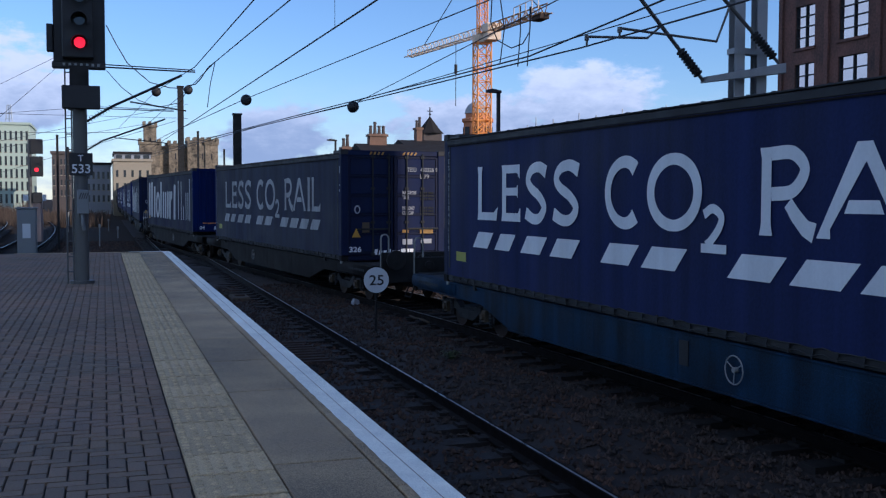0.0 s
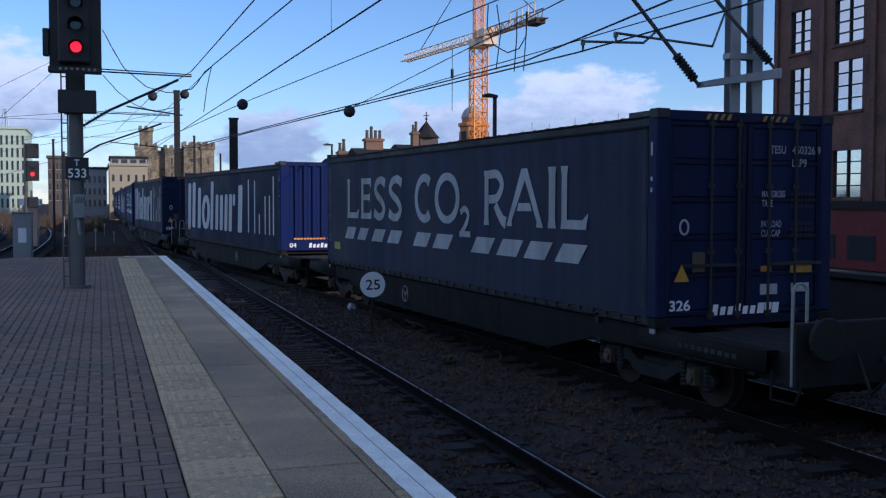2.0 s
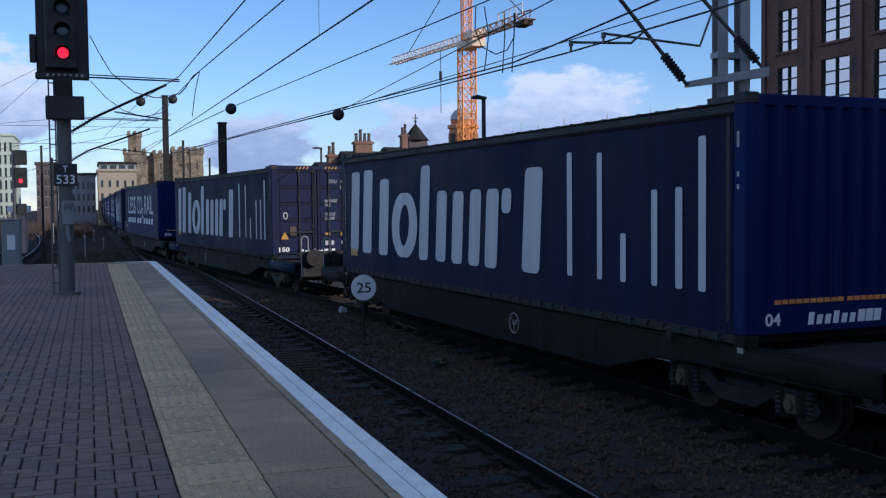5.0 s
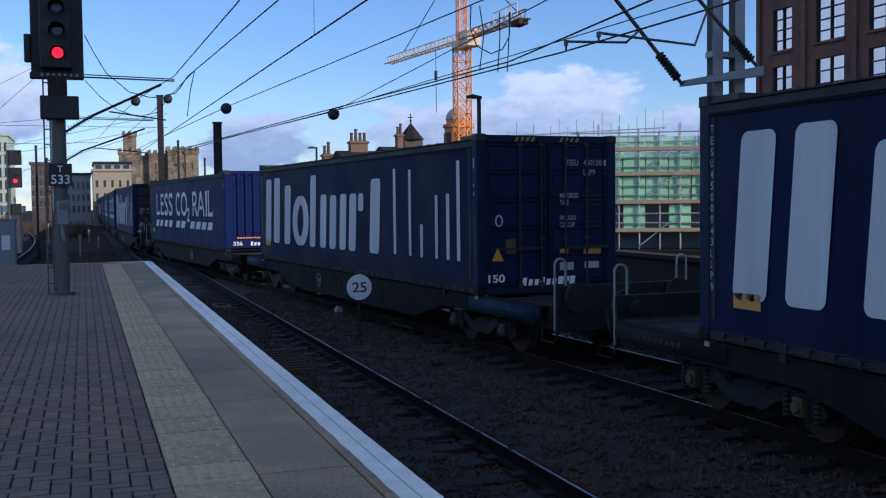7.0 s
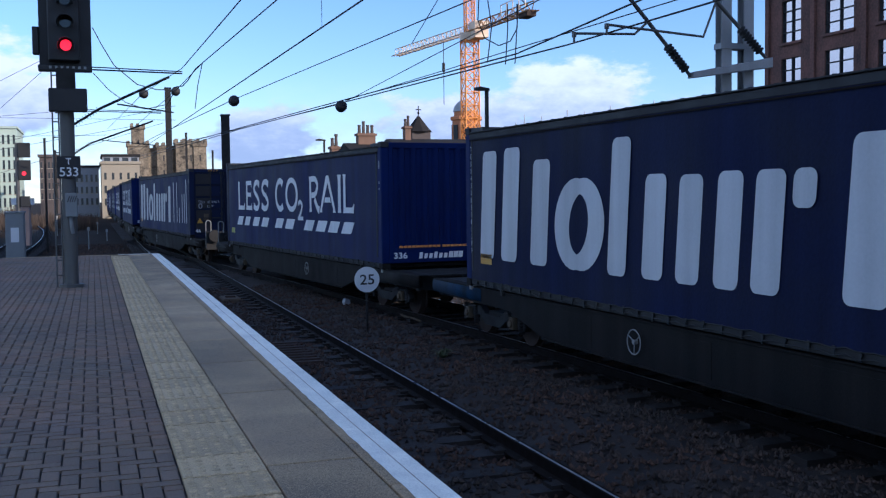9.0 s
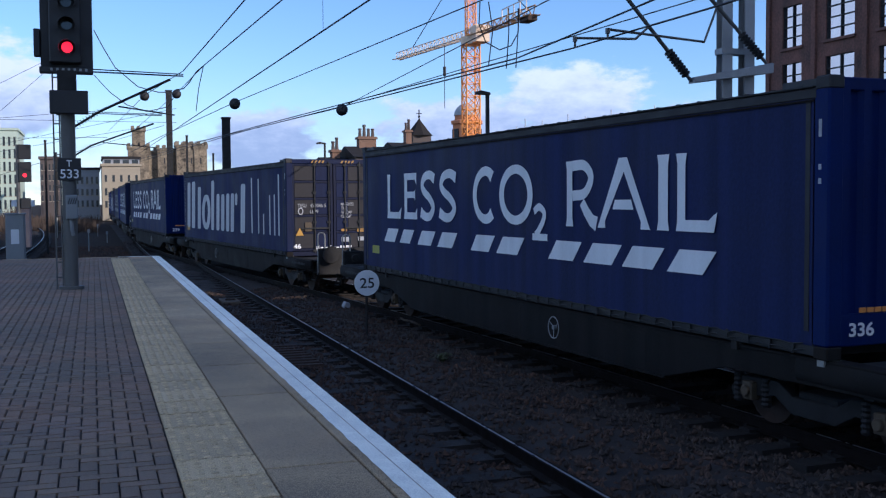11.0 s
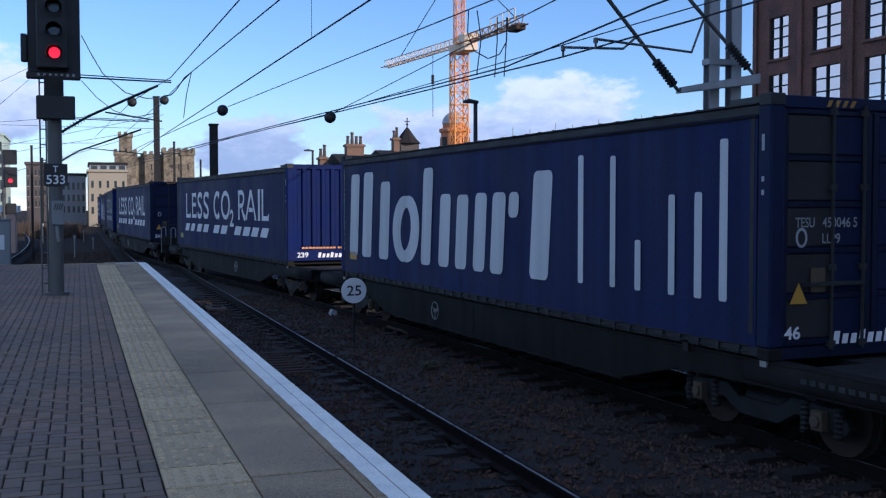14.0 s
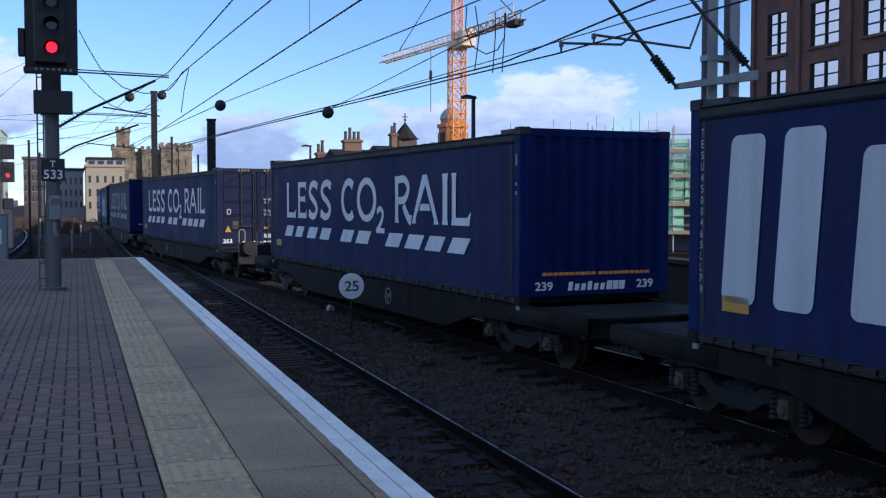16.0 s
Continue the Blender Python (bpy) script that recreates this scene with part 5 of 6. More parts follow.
def block(name, label, x0, x1, y0, y1, z0, z1, wall, windows=(), roof=None, category="building"):
    """A building with real window recesses on its front (-y): rows of (count, low, high, share) and a coping."""
    bd = thing(name, label, category)
    bm = bmesh.new()
    bm_box(bm, (x0, y0, z0), (x1, y1, z1))
    part("wall", bm, wall, bd)
    bm = bmesh.new()
    bm_box(bm, (x0 - 0.2, y0 - 0.2, z1), (x1 + 0.2, y1 + 0.2, z1 + 0.35))
    part("roof", bm, roof or wall, bd)
    for count, lo, hi, share in windows:
        step = (x1 - x0) / count
        w = step * share
        gl, fr = bmesh.new(), bmesh.new()
        for b, m, inset in ((gl, 0, 0.0), (fr, 1, 0.08)):
            bm_box(b, (-w / 2 - inset, -0.02 if m == 0 else -0.06, lo - inset), (w / 2 + inset, 0.02 if m == 0 else -0.022 - 0.0, (hi if m == 0 else lo) + 0.0))
        gm, fm = finish(gl, "pane", DARK_GLASS), finish(fr, "window_sill", CREAM)
        for k in range(count):
            xc = x0 + step * (k + 0.5)
            win = piece("window", gm, bd, (xc, y0 - 0.004, 0))
            sill = new("window_sill", fm)
            sill.parent = win
    return bd


block("office_building", "pale green clad office block beyond the tracks", -30, -10.55, 169, 185, -1.4, 12.2, PALE_GREEN, [(26, 0.4 + 1.9 * k, 1.75 + 1.9 * k, 0.42) for k in range(6)])
block("brick_block", "dull brown block behind the tracks", -6.6, -4.2, 150, 160, -1.4, 7.2, DULL_BROWN, [(5, 1.5 + 1.4 * k, 2.3 + 1.4 * k, 0.4) for k in range(4)])
block("grey_building", "grey rendered building with rows of windows", -4.0, 1.1, 172, 185, -1.4, 6.4, GREY_WALL, [(7, 0.6, 1.6, 0.45), (7, 2.4, 3.4, 0.45), (7, 4.2, 5.3, 0.45)], SLATE)
block("stone_building", "sunlit cream stone building beside the castle", 1.4, 6.8, 160, 175, -1.4, 6.6, CREAM, [(5, 0.5, 1.5, 0.32), (5, 2.3, 3.4, 0.32), (5, 4.3, 5.3, 0.32)])
block("rooftop_storey", "set-back grey roof storey of the stone building", 1.6, 6.8, 162, 174, 6.95, 7.75, GREY_WALL, [(4, 7.05, 7.6, 0.7)], SLATE)
block("lineside_hut", "small pinkish hut with a white roof among the tracks", -4.05, -3.35, 62, 64, -1.4, 1.2, PINK, [(1, 0.2, 0.7, 0.3)], SIGN_FACE, "hut")


def roof_aerial():
    ra = thing("roof_aerial", "slim lattice aerial on the office roof", "aerial", (-13.6, 172, 12.5))
    bm = bmesh.new()
    for x, y in ((-0.5, 0), (0.5, 0), (0, 0.6)):
        bm_tube(bm, (x, y, 0), (x * 0.5, y * 0.5, 2.9), 0.07, 5)
    for z in (0.8, 1.6, 2.4, 2.85):
        bm_line(bm, [(-0.5 + z * 0.08, 0, z), (0.5 - z * 0.08, 0, z)], 0.05, 4)
    part("frame", bm, SCAFF, ra)


roof_aerial()


def shrubs(name, label, x0, x1, y0, y1, count, top, seed):
    """Leafless scrub: many thin twigs rising from the ground."""
    rng = np.random.default_rng(seed)
    v, f = [], []
    for _ in range(count):
        x, y = rng.uniform(x0, x1), rng.uniform(y0, y1)
        hh = top * rng.uniform(0.45, 1.0) * (0.7 + 0.5 * noise.noise((x * 0.5, y * 0.3, seed)))
        for _ in range(5):
            dx, dy = rng.normal(0, 0.35, 2) * hh * 0.5
            w = rng.uniform(0.03, 0.07)
            k = len(v)
            v += [(x - w, y, -1.42), (x + w, y, -1.42), (x, y + w, -1.42), (x + dx, y + dy, -1.42 + hh)]
            f += [(k, k + 1, k + 3), (k + 1, k + 2, k + 3), (k + 2, k, k + 3)]
    me = bpy.data.meshes.new(name)
    me.from_pydata(v, [], f)
    me.materials.append(TWIG)
    tagged(new(name, me), label, "shrubs", kind="stuff")


shrubs("bare_shrubs", "brown leafless scrub beside the far tracks", -13, 0.5, 100, 132, 900, 1.9, 3)
shrubs("dark_hedge", "low dark bank of scrub under the office block", -22, -8, 130, 150, 500, 3.0, 4)


def marker(x, y, hh, label):
    bm = bmesh.new()
    bm_box(bm, (-0.03, -0.03, 0), (0.03, 0.03, hh))
    bm_box(bm, (-0.07, -0.045, hh - 0.2), (0.07, -0.031, hh))
    solo("lineside_marker", bm, RAIL_PALE, label, "marker post", group="lineside markers", at=(x, y, -1.42))


for x, y, hh in ((-1.35, 70, 0.9), (-0.25, 62, 1.3), (0.35, 90, 1.0), (-4.2, 80, 1.1), (-2.7, 88, 1.6), (0.9, 75, 0.8)):
    marker(x, y, hh, "short pale lineside marker post")


def castle():
    cs = thing("castle_keep", "sunlit square sandstone castle keep with corner turrets", "castle")

    def tower(name, x0, x1, y0, y1, z1, merlons):
        bm = bmesh.new()
        bm_box(bm, (x0, y0, -1.4), (x1, y1, z1 - 0.7))
        bm_box(bm, (x0 - 0.2, y0 - 0.2, z1 - 1.1), (x1 + 0.2, y1 + 0.2, z1 - 0.6))
        t = part(name, bm, SANDSTONE, cs)
        bm = bmesh.new()
        step = (x1 - x0 + 0.4) / (2 * merlons - 1)
        for k in range(merlons):
            a = x0 - 0.2 + 2 * k * step
            bm_box(bm, (a, y0 - 0.2, z1 - 0.6), (a + step, y0 + 0.4, z1 + 0.1))
            bm_box(bm, (a, y1 - 0.4, z1 - 0.6), (a + step, y1 + 0.2, z1 + 0.1))
        part("battlement", bm, SANDSTONE, t)
        bm = bmesh.new()
        for z in np.arange(3, z1 - 2, 3.2):
            bm_box(bm, ((x0 + x1) / 2 - 0.15, y0 - 0.02, z), ((x0 + x1) / 2 + 0.15, y0 + 0.1, z + 1.3))
        part("arrow_slit", bm, BLACK, t)

    tower("keep_wall", 9, 22, 231, 243, 12.7, 11)
    tower("corner_turret", 7.4, 11.6, 229.5, 234, 13.6, 4)
    tower("stair_turret", 8.3, 10.9, 230, 233, 17.3, 3)
    tower("corner_turret", 13.4, 16.2, 229.8, 233, 13.3, 3)
    tower("corner_turret", 17.3, 23.6, 229.5, 234, 14.1, 5)
    tower("corner_turret", 21.0, 23.7, 229.2, 233, 13.7, 3)


castle()


def crane():
    """A tower crane: lattice tower, jib and counter-jib on a slewing ring."""
    cr = thing("tower_crane", "orange tower crane with a pale lattice jib behind the houses", "crane")
    cx, cy, z = 38.1, 103.2, 18.3

    def lattice(a, b, half, n, r, sides=4):
        bm = bmesh.new()
        a, b = Vector(a), Vector(b)
        q = (b - a).to_track_quat("Z", "Y")
        if sides == 4:
            cs = [q @ Vector((sx * half, sy * half, 0)) for sx, sy in ((-1, -1), (1, -1), (1, 1), (-1, 1))]
        else:
            up = Vector((0, 0, 1))
            side = (b - a).cross(up).normalized()
            cs = [side * half, -side * half, up * half * 1.7]
        m = len(cs)
        for c in cs:
            bm_tube(bm, a + c, b + c, r, 5)
        for k in range(n):
            p, s = a.lerp(b, k / n), a.lerp(b, (k + 1) / n)
            for i in range(m):
                j = (i + 1) % m
                bm_tube(bm, p + cs[i], s + cs[j], r * 0.6, 4)
                bm_tube(bm, p + cs[i], p + cs[j], r * 0.6, 4)
                if sides == 4:
                    bm_tube(bm, p + cs[j], s + cs[i], r * 0.6, 4)
        return bm

    part("tower", lattice((cx, cy, -1.4), (cx, cy, z - 0.6), 0.75, 14, 0.085), CRANE, cr)
    bm = bmesh.new()
    bm_tube(bm, (cx, cy, z - 0.7), (cx, cy, z + 0.1), 1.05, 16)
    bm_box(bm, (cx - 0.3, cy - 2.4, z - 0.6), (cx + 1.2, cy - 0.6, z + 1.1))
    part("slewing_ring", bm, CRANE_PALE, cr)
    tip, tail = Vector((35.65, 122.9, z + 0.2)), Vector((39.25, 89.0, z + 0.2))
    base = Vector((cx, cy, z + 0.2))
    part("jib", lattice(base, tip, 0.5, 18, 0.06, 3), CRANE_PALE, cr)
    part("counter_jib", lattice(base, tail, 0.5, 10, 0.075, 3), CRANE_BROWN, cr)
    bm = bmesh.new()
    bm_box(bm, (tail.x - 0.5, tail.y + 0.6, z - 0.25), (tail.x + 0.5, tail.y + 2.6, z + 0.35))
    part("counterweight", bm, RUST, cr, bevel=0.05)
    bm = bmesh.new()
    bm_line(bm, [(tail.x + s * 0.9, tail.y + d, z + 1.6) for s in (-1,) for d in (0, 6)], 0.05, 5)
    for k in range(5):
        bm_tube(bm, (tail.x - 0.9, tail.y + k * 1.5, z + 0.3), (tail.x - 0.9, tail.y + k * 1.5, z + 1.6), 0.05, 5)
    part("guard_rail", bm, CRANE_PALE, cr)
    part("mast_head", lattice((cx, cy, z), (cx, cy, z + 9), 0.45, 8, 0.06), CRANE, cr)
    bm = bmesh.new()
    bm_line(bm, [(cx, cy, z + 9), tuple(base.lerp(tip, 0.75) + Vector((0, 0, 0.9)))], 0.05, 5)
    bm_line(bm, [(cx, cy, z + 9), tuple(tail + Vector((0, 2, 0.9)))], 0.05, 5)
    part("tie_bar", bm, WIRE, cr)
    bm = bmesh.new()
    hk = base.lerp(tip, 0.32)
    bm_tube(bm, hk, hk - Vector((0, 0, 7)), 0.04, 5)
    bm_tube(bm, hk - Vector((0, 0, 2.4)), hk - Vector((0, 0, 3.4)), 0.18, 8)
    part("hook_block", bm, BLACK, cr)


crane()


def domed_tower():
    dt = thing("domed_tower", "orange brick cupola with a grey lead dome behind the crane", "tower")
    c = (47.95, 131.5, 0)
    bm = bmesh.new()
    bm_lathe(bm, [(2.0, -1.4), (2.0, 11.4), (2.25, 11.5), (2.25, 11.9), (1.75, 12.0), (1.75, 12.6)], 8, c)
    part("drum", bm, mat("orange_brick", (0.50, 0.20, 0.09), 0.85, vary=0.2, scale=0.6, fine_scale=6), dt)
    bm = bmesh.new()
    bm_lathe(bm, [(1.8, 12.6)] + [(1.75 * math.cos(a), 12.6 + 1.7 * math.sin(a)) for a in np.linspace(0.05, 1.5, 8)], 16, c)
    part("dome", bm, LEAD, dt, smooth=True)
    for k in range(8):
        a = 2 * math.pi * (k + 0.5) / 8
        bm = bmesh.new()
        bm_box(bm, (-0.4, -0.12, 8.6), (0.4, 0.12, 10.8))
        ob = part("window", bm, BLACK, dt)
        ob.matrix_basis = pose(c[0] + 1.86 * math.sin(a), c[1] - 1.86 * math.cos(a), 0, 0, 0, math.degrees(a))


domed_tower()


def house(label, x0, x1, y0, y1, eaves, ridge, wall, chimneys):
    hs = thing("terrace_house", label, "house")
    bm = bmesh.new()
    bm_box(bm, (x0, y0, -1.4), (x1, y1, eaves))
    part("wall", bm, wall, hs)
    bm = bmesh.new()
    m = (y0 + y1) / 2
    bm_prism(bm, ((y0 - 0.3, eaves), (y1 + 0.3, eaves), (m, ridge)), "x", x0 - 0.2, x1 + 0.2)
    part("roof", bm, SLATE, hs)
    for cx, w, top, pots in chimneys:
        bm = bmesh.new()
        bm_box(bm, (cx - w / 2, m - 0.5, eaves), (cx + w / 2, m + 0.5, top))
        bm_box(bm, (cx - w / 2 - 0.12, m - 0.6, top - 0.25), (cx + w / 2 + 0.12, m + 0.6, top - 0.05))
        ch = part("chimney", bm, mat("chimney_brick", (0.17, 0.10, 0.065), 0.9, vary=0.3, scale=1.5, fine_scale=8), hs)
        for k in range(pots):
            bm = bmesh.new()
            x = cx - w / 2 + w * (k + 0.5) / pots
            hh = 0.75 + 0.35 * ((k * 7) % 3 == 1)
            bm_lathe(bm, [(0.17, top), (0.13, top + hh * 0.8), (0.17, top + hh * 0.85), (0.15, top + hh)], 8, (x, m, 0))
            part("chimney_pot", bm, DULL_BROWN, ch)
    return hs


house("old slate-roofed house with a broad brick chimney", 22.0, 31.5, 89, 96, 5.2, 6.3, DULL_BROWN, [(23.9, 1.6, 7.2, 4)])
house("small slate-roofed house with two chimney pots", 19.6, 21.8, 89, 96, 4.6, 5.3, DULL_BROWN, [(20.95, 0.7, 6.0, 2)])
house("long slate roof beyond the train", 29, 46, 98, 108, 6.0, 7.3, DULL_BROWN, [(31.0, 0.6, 8.6, 2)])


def spire():
    sp = thing("roof_turret", "small slate-capped turret with a finial", "turret")
    bm = bmesh.new()
    bm_box(bm, (31.9, 104, -1.4), (33.9, 106, 8.2))
    part("wall", bm, DULL_BROWN, sp)
    bm = bmesh.new()
    bm_lathe(bm, [(1.55, 8.15), (1.1, 8.6), (0.55, 9.3), (0.06, 9.9)], 8, (32.9, 105, 0))
    part("cap", bm, SLATE, sp)
    bm = bmesh.new()
    bm_tube(bm, (32.9, 105, 9.8), (32.9, 105, 10.9), 0.06, 6)
    bm_tube(bm, (32.6, 105, 10.5), (33.2, 105, 10.5), 0.05, 6)
    bm_lathe(bm, [(0.05, 10.05), (0.16, 10.15), (0.05, 10.28)], 8, (32.9, 105, 0))
    part("finial", bm, BLACK, sp)


spire()


def scaffold():
    sc = thing("scaffolded_building", "building wrapped in scaffolding with green netting", "scaffolding", (30.6, 54.0, 0), turn=-29)
    levels = (-0.35, 1.3, 2.95, 4.4)
    x0, x1 = -3.2, 8.6
    bm = bmesh.new()
    bm_box(bm, (x0 + 0.4, 1.6, -1.4), (x1, 9, 4.2))
    part("wall", bm, GREY_WALL, sc)
    for k, z in enumerate(levels):
        bm = bmesh.new()
        bm_box(bm, (x0 - 0.2, 0, z), (x1 - (0 if k < 3 else 3.0), 1.4, z + 0.06))
        bm_box(bm, (x0 - 0.2, -0.2, z - 0.02), (x1 - (0 if k < 3 else 3.0), -0.16, z + 0.2))
        part("deck", bm, BOARD, sc, "scaffold boards")
        top = levels[k + 1] - 0.1 if k < 3 else 5.2
        n = 9
        for i in range(n):
            a, b = x0 + (x1 - x0 - (0 if k < 3 else 3.0)) * i / n, x0 + (x1 - x0 - (0 if k < 3 else 3.0)) * (i + 1) / n
            y = -0.06 + 0.05 * ((i * 5 + k * 3) % 4) / 4
            if k == 0 and i % 2:
                continue
            bm = bmesh.new()
            bm.faces.new([bm.verts.new(p) for p in ((a, y, z + 0.1), (b - 0.06, y + 0.03, z + 0.1), (b - 0.06, y, top), (a, y + 0.02, top))])
            part("netting", bm, NET_GREEN, sc)
    for i in range(11):
        x = x0 + i * 1.18
        t = 5.6 if x < 5.2 else 4.5
        for y in (-0.1, 1.45):
            bm = bmesh.new()
            bm_tube(bm, (x, y, -1.4), (x, y, t + 0.4 * ((i * 3) % 4) / 3), 0.045, 5)
            part("standard", bm, SCAFF, sc)
    bm = bmesh.new()
    for z in levels:
        for d in (0.5, 1.05):
            bm_tube(bm, (x0 - 0.4, -0.12, z + d), (x1, -0.12, z + d), 0.04, 5)
    for i in range(0, 10, 3):
        x = x0 + i * 1.18
        for z in (-1.2, 1.3, 2.95):
            bm_tube(bm, (x, -0.15, z), (x + 2.0, -0.15, z + 1.6), 0.04, 5)
    part("ledger", bm, SCAFF, sc)


scaffold()


def scaffold_top():
    st = thing("scaffold_frame", "temporary scaffold roof of thin grey tubes behind the train", "scaffolding", (26.5, 62, 0), turn=-24)
    for i in range(20):
        bm = bmesh.new()
        x = -1 + i * 0.55
        bm_tube(bm, (x, 0, -1.4), (x, 0, 5.6 + 0.9 * ((i * 7) % 5) / 4 + 0.05 * i), 0.035, 5)
        part("standard", bm, SCAFF, st)
    bm = bmesh.new()
    for z in (4.2, 4.8, 5.4, 5.9):
        bm_tube(bm, (-1.3, -0.05, z - 0.2), (9.6, -0.05, z + 0.2), 0.035, 5)
    bm_box(bm, (2.0, -0.2, 5.55), (9.5, 1.0, 5.63))
    part("ledger", bm, SCAFF, st)


scaffold_top()



def parapet():
    # added to cover the sky-lit ground behind the wagons with a dark band
    bm = bmesh.new()
    bm_box(bm, (13.5, -30, -1.42), (13.85, 75, 0.02))
    bm_box(bm, (13.42, -30, 0.02), (13.93, 75, 0.12))
    solo("parapet_wall", bm, BRICK_DARK, "low dark brick parapet wall added beyond the train", "wall", kind="structure")


parapet()

# ---- brick warehouse, its unseen length set to shade the train further on ----
def warehouse():
    wh = thing("brick_warehouse", "tall red brick warehouse with large gridded windows", "warehouse")
    X, Y0, Y1, TOP = 31.0, 10.5, 42.8, 22.0
    rows = [(1.66, 3.75), (5.45, 7.68), (8.4, 10.35), (12.4, 14.6), (16.2, 18.4)]
    bm = bmesh.new()
    # wall as strips between the openings
    half = 0.92
    centres = [40.82] + [37.55 - 3.3 * k for k in range(8)]
    edges = [Y1]
    for c in centres:
        h2 = 0.7 if c > 40 else half
        bm_box(bm, (X, c + h2, -1.4), (X + 0.6, edges[-1], TOP))
        edges.append(c - h2)
        lows = [-1.4] + [r[1] for r in rows]
        highs = [r[0] for r in rows] + [TOP]
        for a, b in zip(lows, highs):
            bm_box(bm, (X, c - h2, a), (X + 0.6, c + h2, b))
    bm_box(bm, (X, Y0, -1.4), (X + 0.6, edges[-1], TOP))
    bm_box(bm, (X + 0.6, Y0, -1.4), (X + 9, Y1, TOP - 0.5))
    part("wall", bm, BRICK, wh)
    bm = bmesh.new()
    bm_box(bm, (-0.12, -0.14, -1.4), (0, 0.14, TOP))
    pil = finish(bm, "pilaster", BRICK)
    for c in [42.5] + [39.2 - 3.3 * k for k in range(9)]:
        piece("pilaster", pil, wh, (X, c, 0))
    bm = bmesh.new()
    bm_box(bm, (X - 0.3, Y0, TOP), (X + 9.2, Y1 + 0.2, TOP + 0.5))
    part("cornice", bm, BRICK, wh)
    panes = {}
    for c in centres[:16]:
        h2 = 0.7 if c > 40 else half
        for lo, hi in rows:
            key = (h2, round(hi - lo, 2))
            if key not in panes:
                g = bmesh.new()
                bm_box(g, (0.14, -h2, 0), (0.17, h2, hi - lo))
                b = bmesh.new()
                nx, nz = (2, 4)
                for k in range(nx + 1):
                    y = -h2 + 2 * h2 * k / nx
                    bm_box(b, (0.06, y - 0.03, 0), (0.138, y + 0.03, hi - lo))
                for k in range(nz + 1):
                    z = (hi - lo) * k / nz
                    bm_box(b, (0.08, -h2, z - 0.024), (0.136, h2, z + 0.024))
                s = bmesh.new()
                bm_box(s, (-0.1, -h2 - 0.1, -0.12), (0.1, h2 + 0.1, -0.0))
                panes[key] = (finish(g, "pane", GLASS), finish(b, "window_frame", BLACK), finish(s, "window_sill", BRICK))
            win = piece("window", panes[key][1], wh, (X, c, lo))
            for nm, me in (("pane", panes[key][0]), ("window_sill", panes[key][2])):
                ob = new(nm, me)
                ob.parent = win
    bm = bmesh.new()
    bm_box(bm, (X - 0.5, Y0, -1.4), (X - 0.14, Y1 + 0.06, 1.15))
    part("red_fascia", bm, BRICK_RED, wh, "plain red painted shop front")
    bm = bmesh.new()
    bm_box(bm, (-0.03, -0.85, -1.0), (0.0, 0.85, 0.05))
    shop = finish(bm, "shop_window", DARK_GLASS)
    for k in range(6):
        piece("shop_window", shop, wh, (X - 0.503, 40.9 - 2.5 * k, 0))
    bm = bmesh.new()
    bm_box(bm, (X - 0.6, Y0, 1.15), (X - 0.14, Y1 + 0.1, 1.5))
    part("ledge", bm, SLATE, wh)


warehouse()

# unseen wall, added to keep the sun off the platform and the nearest cars
shade_bm = bmesh.new()
bm_box(shade_bm, (31.0, -75, -1.42), (31.6, -1.9, 24.0))
solo("wall_station", shade_bm, BRICK, "tall plain unseen brick wall added to shade the platform", "wall", kind="structure")

# ---- paving and loose stone ----
deck_bm = bmesh.new()
bm_box(deck_bm, (-14, -14, -0.06), (1.5, PLAT_END, -0.018))
solo("paving_bed", deck_bm, JOINT, "dark sandy joints under the paving", "paving", kind="structure")


